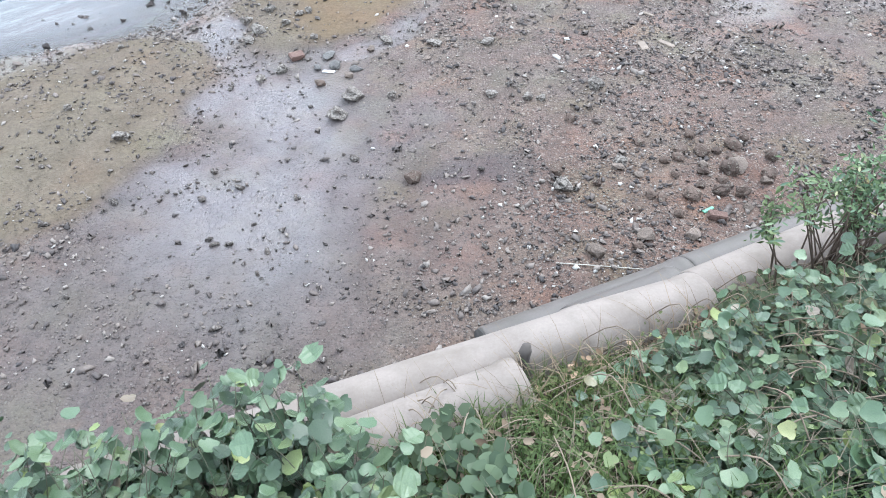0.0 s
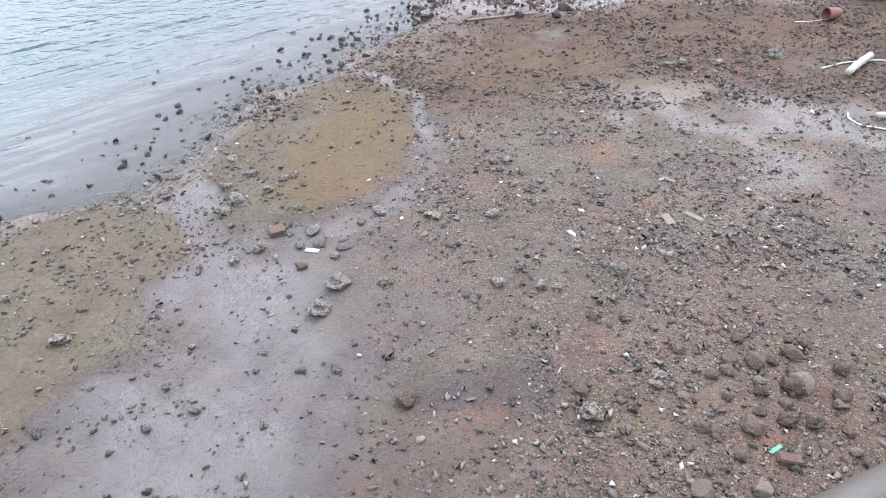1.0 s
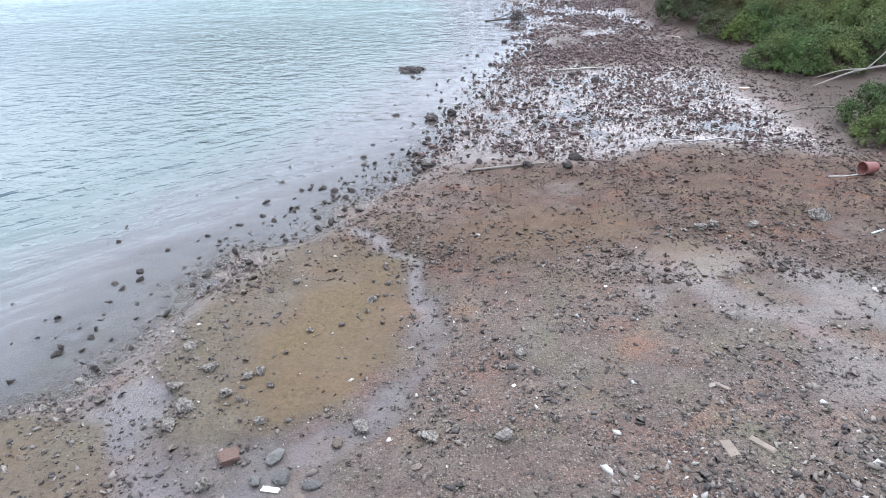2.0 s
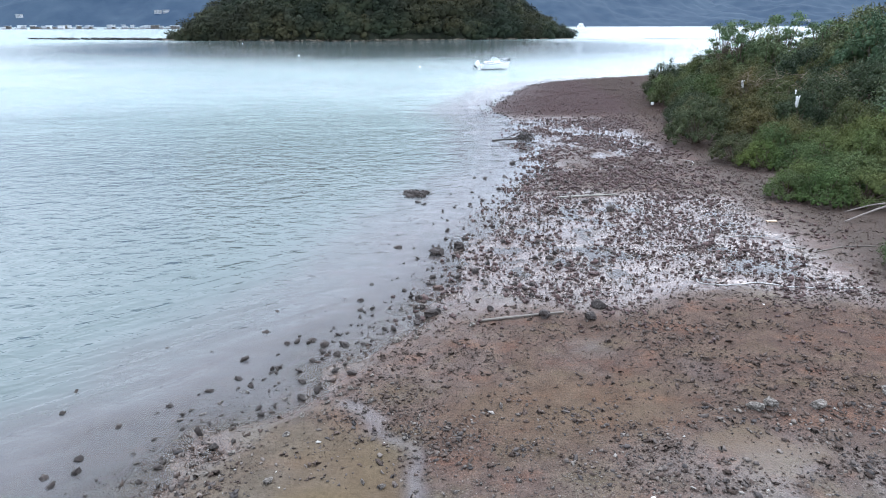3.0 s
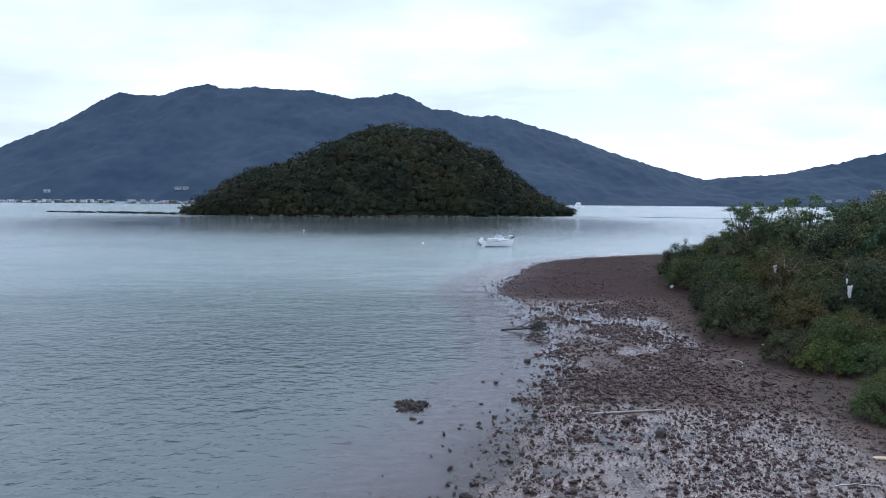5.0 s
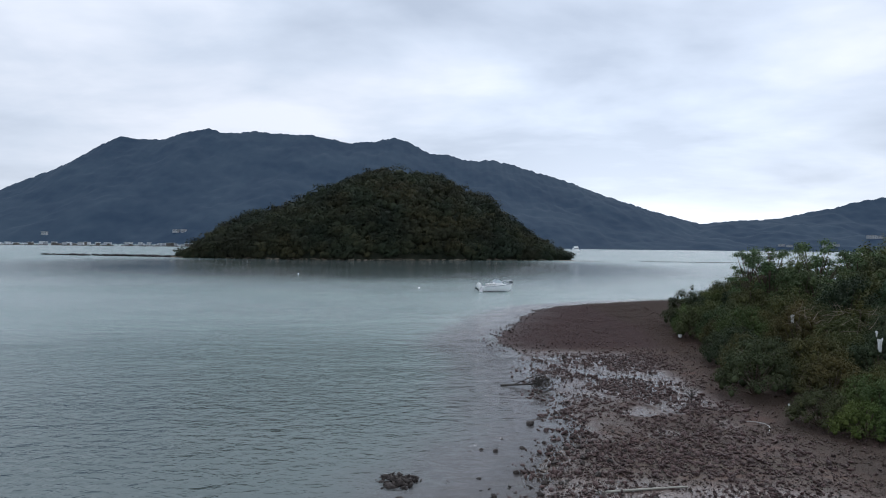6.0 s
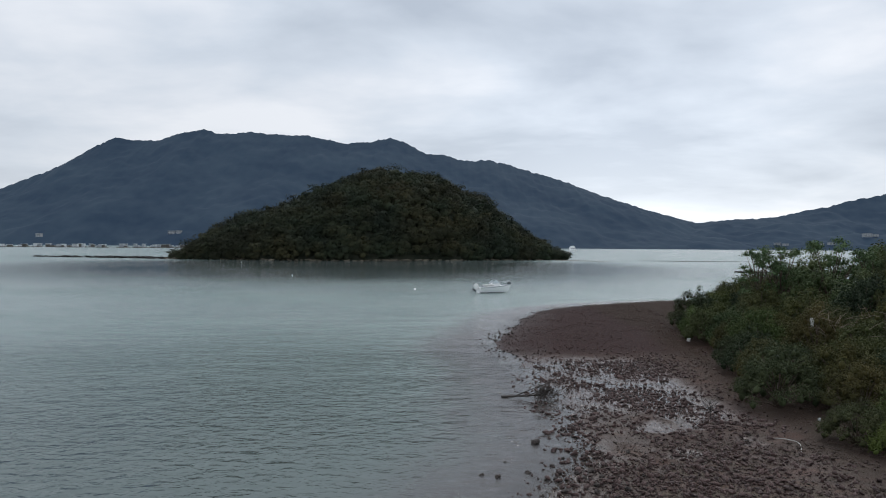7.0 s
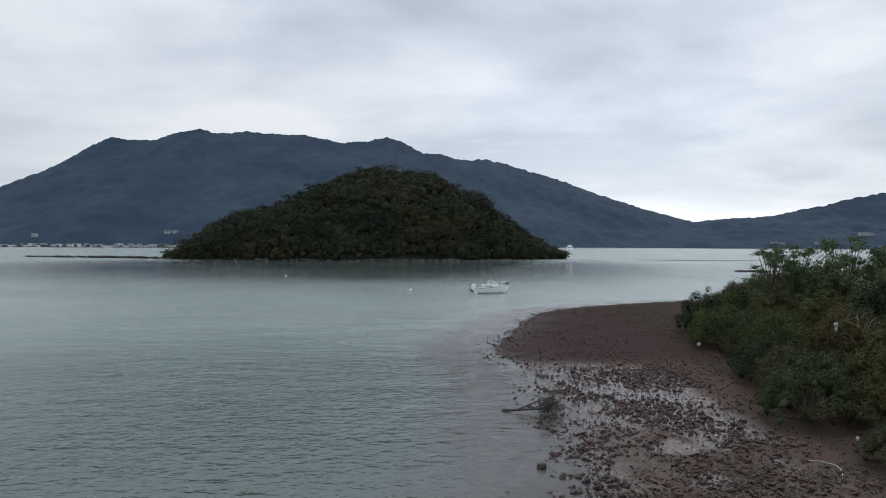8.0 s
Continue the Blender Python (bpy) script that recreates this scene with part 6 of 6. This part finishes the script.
tree_branch((13.6, 24.9, lie(13.6, 24.9)), paths, simple("bare_grey_branch", (0.2, 0.17, 0.15), 0.8), "bare grey dead branch lying beside the bushes")
# pale dead twigs tangled in the thicket, and a bare seedling on the mud
paths = []
for i in range(60):
    a = (r.uniform(-2.6, 2.6), r.uniform(-1.8, 1.8), r.uniform(-0.6, 0.5))
    b = (a[0] + r.uniform(-0.9, 0.9), a[1] + r.uniform(-0.6, 0.6), a[2] + r.uniform(-0.1, 0.6))
    paths.append(([a, tuple((p + q) / 2 + r.uniform(-0.06, 0.06) for p, q in zip(a, b)), b], 0.010, 0.004))
tree_branch((18.2, 41.0, 2.9), paths, simple("pale_dead_twigs", (0.20, 0.16, 0.12), 0.85), "pale dead twigs tangled on top of the mangroves", "dead_brush")["kind"] = "stuff"
paths = [([(0, 0, -0.05), (0.02, 0.0, 0.25), (0.0, 0.02, 0.5)], 0.018, 0.012)]
for i in range(22):
    a, h = r.uniform(0, 6.28), r.uniform(0.2, 0.5)
    paths.append(([(0, 0, h), (math.cos(a) * 0.15, math.sin(a) * 0.15, h + 0.12), (math.cos(a) * 0.3, math.sin(a) * 0.3, h + r.uniform(0.15, 0.35))], 0.009, 0.004))
tree_branch((9.7, 36.9, lie(9.7, 36.9)), paths, DRIFT, "small bare mangrove seedling standing on the mud", "mangrove_seedling")["kind"] = "stuff"

# overturned red plastic bucket
bucket = thing("bucket", "faded red plastic bucket lying on its side on mud", "bucket", (9.45, 17.3, lie(9.45, 17.3) + 0.15), 12)
RED = simple("faded_red_plastic", (0.17, 0.060, 0.048), 0.6)
prof = [(-0.17, 0.135), (-0.165, 0.148), (-0.13, 0.148), (-0.12, 0.142), (0.16, 0.112), (0.17, 0.105), (0.17, 0.0)]
vs = [(x, q * math.cos(2 * math.pi * k / 24), q * math.sin(2 * math.pi * k / 24)) for x, q in prof for k in range(24)]
fs = [(i * 24 + k, i * 24 + (k + 1) % 24, (i + 1) * 24 + (k + 1) % 24, (i + 1) * 24 + k) for i in range(len(prof) - 1) for k in range(24)]
body = part("body", mesh_of("body", vs, fs, RED), bucket)
body.modifiers.new("wall", "SOLIDIFY").thickness = 0.005
part("base", mesh_of("base", *tube([(0.155, 0, 0), (0.171, 0, 0)], 0.108, 24), RED), bucket)
part("handle", mesh_of("handle", *tube(soft_curve([(-0.14, 0.15, 0), (-0.2, 0.1, -0.1), (-0.22, 0, -0.135), (-0.2, -0.1, -0.1), (-0.14, -0.15, 0)], 5), 0.005, 6), simple("dull_wire", (0.2, 0.2, 0.2), 0.5, 0.8)), bucket, "thin wire handle")


def slab(x, y, w, d, h, turn, mat, tag, category, name, seed=1):
    bm = box(w, d, h, (0, 0, 0), min(h * 0.3, 0.012))
    rr = random.Random(seed)
    for v in bm.verts:
        v.co += Vector((rr.uniform(-1, 1) * w * 0.04, rr.uniform(-1, 1) * d * 0.05, 0))
    ob = new(name, from_bm(name, bm, mat))
    ob.matrix_basis = pose(x, y, lie(x, y) + h * 0.45, rr.uniform(-5, 5), rr.uniform(-5, 5), turn)
    return tagged(ob, tag, category)


OLD_WOOD = simple("sea_worn_board", (0.16, 0.125, 0.095), 0.8)
slab(3.22, 9.42, 0.13, 0.24, 0.03, 8, OLD_WOOD, "short pale sea-worn board on the gravel", "board", "board", 2)
slab(3.6, 9.47, 0.09, 0.28, 0.03, 38, OLD_WOOD, "short pale sea-worn board on the gravel", "board", "board", 3)
slab(3.55, 10.45, 0.06, 0.2, 0.025, 50, OLD_WOOD, "short pale sea-worn board on the gravel", "board", "board", 4)
slab(-2.27, 9.55, 0.22, 0.20, 0.08, 25, BRICK_RED, "worn red-brown brick lying at the pool's edge", "brick", "brick", 5)
slab(3.19, 5.55, 0.22, 0.12, 0.07, -12, BRICK_RED, "worn orange-red brick lying on the gravel", "brick", "brick", 6)
slab(3.12, 5.68, 0.16, 0.045, 0.02, 28, simple("green_plastic", (0.06, 0.22, 0.13), 0.5), "broken strip of green plastic beside the brick", "plastic scrap", "plastic_scrap", 7)
slab(-1.72, 9.1, 0.19, 0.07, 0.02, -12, simple("white_plastic", (0.62, 0.62, 0.6), 0.5), "white plastic shard lying among stones", "plastic scrap", "plastic_scrap", 8)
slab(0.02, 20.05, 0.2, 0.14, 0.06, 20, BRICK_RED, "orange brick fragment in shallow water", "brick", "brick", 9)
slab(10.1, 25.0, 0.3, 0.16, 0.04, -10, simple("tan_foam", (0.5, 0.37, 0.25), 0.7), "tan piece of foam board on brown mud", "foam", "foam_board", 10)
for i, (x, y) in enumerate([(-4.95, 4.6), (1.0, 10.6), (6.9, 18.8), (4.2, 22.9), (6.8, 26.2), (2.7, 12.9)]):
    slab(x, y, 0.055, 0.04, 0.012, 40 * i, simple("shell_white", (0.6, 0.58, 0.53), 0.5), "white shell fragment lying on the mud", "shell", "shell", 20 + i)


def plastic_rag(x, y, z, w, h, seed):
    """A torn sheet caught on twigs: crumpled and hanging."""
    rr = random.Random(seed)
    n = 6
    vs = [((i / n - 0.5) * w * (1 - 0.4 * j / n) + rr.gauss(0, w * 0.05), rr.gauss(0, w * 0.12), -j / n * h + rr.gauss(0, h * 0.04)) for j in range(n + 1) for i in range(n + 1)]
    fs = [(j * (n + 1) + i, j * (n + 1) + i + 1, (j + 1) * (n + 1) + i + 1, (j + 1) * (n + 1) + i) for j in range(n) for i in range(n)]
    me = mesh_of("plastic_rag", vs, fs, RAG)
    ob = new("plastic_rag", me)
    ob.modifiers.new("body", "SOLIDIFY").thickness = 0.006
    ob.location = (x, y, z)
    return tagged(ob, "torn white plastic sheet caught on mangrove twigs", "plastic")


RAG = simple("torn_white_plastic", (0.7, 0.7, 0.68), 0.5)
plastic_rag(16.7, 36.8, 2.55, 0.2, 0.5, 1)
plastic_rag(16.5, 36.7, 2.85, 0.1, 0.2, 5)
plastic_rag(17.35, 44.0, 2.7, 0.2, 0.4, 2)
plastic_rag(12.4, 35.1, 0.5, 0.09, 0.12, 3)
plastic_rag(15.2, 52.8, 0.5, 0.25, 0.2, 4)

# ---------------------------------------------------------------- moored motor boat
GEL = simple("white_gelcoat", (0.90, 0.90, 0.89), 0.3, 0, 0.03, 5, 0.02)
DARKBLUE = simple("dark_antifouling", (0.03, 0.035, 0.045), 0.5)
GREYC = simple("grey_canvas", (0.33, 0.35, 0.37), 0.8)
boat = thing("motor_boat", "small white open motor boat moored on calm water", "boat", (7.5, 95.6, 0.0), 20)
boat.scale = (0.86, 0.88, 1.12)
ST = np.linspace(0, 1, 15)
hv, sides = [], 9
for t in ST:
    x = -2.35 + 4.9 * t
    beam = 0.98 * (1 - max(0, (t - 0.45) / 0.55) ** 2.3) * (0.93 + 0.07 * min(1, t / 0.3)) + 0.015
    sheer = 0.62 + 0.34 * t ** 1.8
    keel = -0.28 + 0.5 * max(0, (t - 0.72) / 0.28) ** 2
    for k in range(sides):
        a = k / (sides - 1) * 2 - 1
        q = abs(a)
        w = beam * min(1.0, q ** 0.45 * (0.86 + 0.14 * q))
        hv.append((x + 0.28 * q ** 2 * t ** 3, math.copysign(w, a) if q > 0 else 0.0, keel + (sheer - keel) * q ** 1.7))
hf = [(i * sides + k, i * sides + k + 1, (i + 1) * sides + k + 1, (i + 1) * sides + k) for i in range(len(ST) - 1) for k in range(sides - 1)]
hf.append(tuple(range(sides)))
hull = part("hull", mesh_of("hull", hv, hf, GEL), boat)
dv = [hv[i * sides + k] for i in range(len(ST)) for k in (0, sides - 1)]
dv = [(x, y * 0.97, z - 0.05) for x, y, z in dv]
part("deck", mesh_of("deck", dv, [(2 * i, 2 * i + 1, 2 * i + 3, 2 * i + 2) for i in range(len(ST) - 1)], GEL), boat)
for sgn in (-1, 1):
    rail = [hv[i * sides + (0 if sgn < 0 else sides - 1)] for i in range(len(ST))]
    part("rub_rail", mesh_of("rub_rail", *tube(rail, 0.035, 6), GREYC), boat, "grey rubbing rail")
    stripe = [(x, y * 0.985 + sgn * 0.012, 0.09) for x, y, z in [hv[i * sides + (1 if sgn < 0 else sides - 2)] for i in range(len(ST))]]
    part("stripe", mesh_of("stripe", *tube(stripe[:12], 0.03, 6), DARKBLUE), boat, "dark waterline stripe")
bm = box(1.1, 1.25, 0.38, (0.35, 0, 0.92), 0.08)
part("console", from_bm("console", bm, GEL), boat)
GLASS = Mat("tinted_windscreen")
GLASS.set((0.55, 0.60, 0.62), 0.12)
ws = [(0.85, -0.6, 1.08), (0.85, 0.6, 1.08), (0.2, 0.52, 1.42), (0.2, -0.52, 1.42), (-0.5, 0.62, 1.04), (-0.5, -0.62, 1.04), (0.0, 0.54, 1.41), (0.0, -0.54, 1.41)]
win = part("windscreen", mesh_of("windscreen", ws, [(0, 1, 2, 3), (1, 4, 6, 2), (5, 0, 3, 7)], GLASS.m, False), boat, "tinted raked windscreen")
win.modifiers.new("pane", "SOLIDIFY").thickness = 0.02
part("canvas_cover", from_bm("canvas_cover", box(1.25, 1.4, 0.22, (-0.85, 0, 0.85), 0.09), simple("white_canvas", (0.6, 0.6, 0.58), 0.85)), boat, "white canvas cover")
bowrail = soft_curve([(0.9, -0.8, 1.0), (1.7, -0.62, 1.2), (2.55, 0, 1.3), (1.7, 0.62, 1.2), (0.9, 0.8, 1.0)], 6)
part("bow_rail", mesh_of("bow_rail", *tube(bowrail, 0.018, 6), simple("steel_rail", (0.55, 0.56, 0.58), 0.3, 0.9)), boat, "steel bow rail")
part("anchor_roller", from_bm("anchor_roller", box(0.55, 0.24, 0.26, (2.55, 0, 1.05), 0.05), simple("dark_grey_fitting", (0.09, 0.1, 0.11), 0.5)), boat, "dark grey anchor gear")
motor = part("outboard_motor", from_bm("outboard_motor", box(0.72, 0.5, 0.66, (-2.68, 0, 0.72), 0.16, rot=Matrix.Rotation(radians(-28), 4, "Y")), simple("white_cowling", (0.74, 0.74, 0.72), 0.35)), boat, "white tilted outboard motor")
part("motor_leg", from_bm("motor_leg", box(0.75, 0.14, 0.16, (-3.0, 0, 0.34), 0.04, rot=Matrix.Rotation(radians(28), 4, "Y")), DARKBLUE), motor, "dark motor leg")
part("propeller", mesh_of("propeller", *join(*[tube([(-3.32, 0, 0.16), (-3.34, 0.14 * math.cos(a), 0.16 + 0.14 * math.sin(a))], [0.03, 0.05], 6) for a in (0.5, 2.6, 4.7)]), DARKBLUE), motor, "dark propeller")

# mooring buoys
for x, y in [(-26.7, 137.6), (-2.4, 100.9), (-62.3, 225.0)]:
    buoy = thing("mooring_buoy", "small white round mooring buoy floating on water", "buoy", (x, y, 0), 0, "mooring buoys")
    bm = bmesh.new()
    bmesh.ops.create_uvsphere(bm, u_segments=16, v_segments=10, radius=0.11, matrix=Matrix.Translation((0, 0, 0.02)))
    part("float", from_bm("float", bm, GEL, True), buoy)
    part("ring", mesh_of("ring", *tube([(0, 0, 0.11), (0, 0, 0.17)], [0.03, 0.02], 8), DARKBLUE), buoy, "dark mooring eye")

# ---------------------------------------------------------------- shore of the island, rock spit


def boulders(n, place, size, seed):
    r = np.random.RandomState(seed)
    vs, fs, o = [], [], 0
    for i in range(n):
        x, y, z = place(r)
        v, f = small_rocks[r.randint(0, len(small_rocks))]
        k = size * r.uniform(0.5, 1.4)
        vs.append(v * np.array([k * 1.3, k, k * 0.9]) + np.array([x, y, z]))
        fs.append(f + o)
        o += len(v)
    return np.concatenate(vs), np.concatenate(fs)


def on_isle_front(r):
    x = r.uniform(-104, 58)
    mid, w = float(isle_mid(x)), float(isle_wide(x))
    return x, mid - w * r.uniform(0.985, 1.02), r.uniform(-0.1, 0.5)


v1, f1 = boulders(420, on_isle_front, 0.5, 92)
tagged(new("island_shore_rocks", mesh_of("island_shore_rocks", v1, f1, rock_material("sandy_shore_rock", (0.10, 0.08, 0.06), (0.30, 0.25, 0.19), (0.42, 0.37, 0.3), 0.2, True), False)), "pale sandy rocks along the island's waterline", "rocks", kind="stuff")


def on_spit(r):
    t = r.uniform(0, 1)
    return -168 + 66 * t + r.normal(0, 0.8), 290 - 25 * t + r.normal(0, 1.4), r.uniform(-0.3, 0.35) + 0.4 * t


v1, f1 = boulders(150, on_spit, 0.95, 93)
tagged(new("rock_spit", mesh_of("rock_spit", v1, f1, simple("dark_sea_rock", (0.022, 0.02, 0.019), 0.85), False)), "low spit of dark rocks running out from the island", "rocks", kind="stuff")
tip = soft_curve([(50, 288, 0.05), (55, 281, 0.05), (61, 272, 0.05), (67, 263, 0.05)], 4)
tagged(new("sand_spit", mesh_of("sand_spit", *tube([(p.x, p.y, -0.30) for p in tip], [0.52 - 0.012 * i for i in range(len(tip))], 14), simple("wet_sand", (0.16, 0.13, 0.1), 0.8))), "narrow sand spit at the island's tip", "sand", kind="structure")

# ---------------------------------------------------------------- fish farm, ferry and houses across the bay
RAFT = simple("raft_timber", (0.10, 0.09, 0.08), 0.8)
TIN = simple("pale_tin_roof", (0.6, 0.62, 0.64), 0.5)
HUT = simple("raft_hut_wall", (0.32, 0.34, 0.36), 0.8)
rr = random.Random(71)
for i in range(30):
    x = -600 + 9.6 * i + rr.uniform(-2, 2)
    y = 880 + rr.uniform(-35, 35)
    w = rr.uniform(9, 14)
    raft = thing("fish_raft", "floating fish farm raft with low tin-roofed huts", "raft", (x, y, 0), rr.uniform(-8, 8), "fish farm rafts")
    part("deck", from_bm("deck", box(w, 8, 0.8, (0, 0, 0.4)), RAFT), raft)
    for q in range(rr.choice((1, 1, 2, 2, 3))):
        hx, hw, hh = rr.uniform(-w * 0.35, w * 0.35), rr.uniform(3, 7), rr.uniform(1.8, 4.2)
        hut = part("hut", from_bm("hut", box(hw, 3.5, hh, (hx, rr.uniform(-1, 1), 0.75 + hh / 2)), rr.choice((HUT, HUT, RAFT, RAFT, TIN))), raft)
        part("roof", from_bm("roof", box(hw + 0.8, 4.4, 0.4, (hx, 0, 0.9 + hh)), rr.choice((TIN, TIN, HUT))), hut, "pale tin roof")
    part("rail", mesh_of("rail", *tube([(-w / 2, -3.9, 1.2), (w / 2, -3.9, 1.2)], 0.12, 5), RAFT), raft)

ferry = thing("ferry", "white double-decked ferry far across the bay", "ferry", (188, 900, 0), 15)
part("hull", from_bm("hull", box(10, 3.6, 2.2, (0, 0, 0.9), 0.4), GEL), ferry)
part("cabin", from_bm("cabin", box(8.0, 3.2, 2.4, (-0.4, 0, 3.1), 0.2), GEL), ferry)
part("upper_deck", from_bm("upper_deck", box(5.4, 2.9, 2.2, (-0.2, 0, 5.3), 0.2), GEL), ferry)
part("window_band", from_bm("window_band", box(7.0, 3.26, 0.8, (-0.4, 0, 3.3)), DARKBLUE), ferry, "dark band of windows")

WALL_W = simple("white_house_wall", (0.36, 0.37, 0.38), 0.8)
WINDOW_D = simple("dark_window", (0.05, 0.06, 0.07), 0.3)
ROOF_G = simple("grey_roof", (0.28, 0.28, 0.29), 0.8)


def house(x, y, z, w, h, n, floors, tag):
    """A far house: wall, flat roof and rows of windows."""
    hs = thing("house", tag, "house", (x, y, z), 0, "houses across the bay")
    part("wall", from_bm("wall", box(w, 10, h, (0, 0, h / 2)), WALL_W), hs)
    part("roof", from_bm("roof", box(w + 0.8, 10.8, 0.6, (0, 0, h + 0.3)), ROOF_G), hs)
    me = from_bm("window", box(w / n * 0.55, 0.3, h / floors * 0.5), WINDOW_D)
    for f in range(floors):
        for k in range(n):
            q = part("window", me, hs)
            q.location = (-w / 2 + (k + 0.5) * w / n, -5.05, (f + 0.55) * h / floors)


def on_slope(side, up, which):
    """The spot of a hillside that lies in this direction from the walk's end."""
    g = SLOPES[which]
    y = g[:, 1] - 17
    i = int(np.argmin((g[:, 0] / y - side) ** 2 + ((g[:, 2] - 5.4) / y - up) ** 2 * 4))
    return tuple(float(v) for v in g[i])


for side, up, w, h, n, fl in [(0.654, 0.0195, 26, 8, 5, 3), (0.668, 0.0200, 22, 9, 5, 3), (0.680, 0.0200, 16, 7, 4, 2), (0.528, 0.0055, 14, 6, 4, 2), (0.540, 0.0060, 12, 5, 3, 2), (0.598, 0.0065, 10, 6, 3, 2), (0.610, 0.0060, 14, 6, 4, 2)]:
    x, y, z = on_slope(side, up, 1)
    house(x, y - 8, z - 3, w, h, n, fl, "white house on the wooded hillside across the bay")
for side, up, w in [(-0.402, 0.017, 15), (-0.392, 0.0178, 12), (-0.604, 0.0112, 12)]:
    x, y, z = on_slope(side, up, 0)
    house(x, y - 8, z - 3, w, 8, 4, 2, "pale building at the foot of the mountain")

# low rocks and a line of floats beyond the mangroves
v1, f1 = boulders(46, lambda r: (71 + 16 * r.uniform(0, 1), 165 + r.normal(0, 0.8), r.uniform(-0.2, 0.2)), 0.7, 97)
tagged(new("shore_rocks", mesh_of("shore_rocks", v1, f1, simple("dark_wet_rock", (0.03, 0.027, 0.025), 0.8), False)), "low dark rocks in the water beyond the mangroves", "rocks", kind="stuff")
line = soft_curve([(84, 282, 0.04), (104, 276, 0.04), (126, 277, 0.04), (150, 272, 0.04)], 8)
tagged(new("float_line", mesh_of("float_line", *tube(line, 0.14, 6), simple("dark_float_line", (0.06, 0.06, 0.06), 0.7))), "thin dark line of floats lying on the water", "float line")
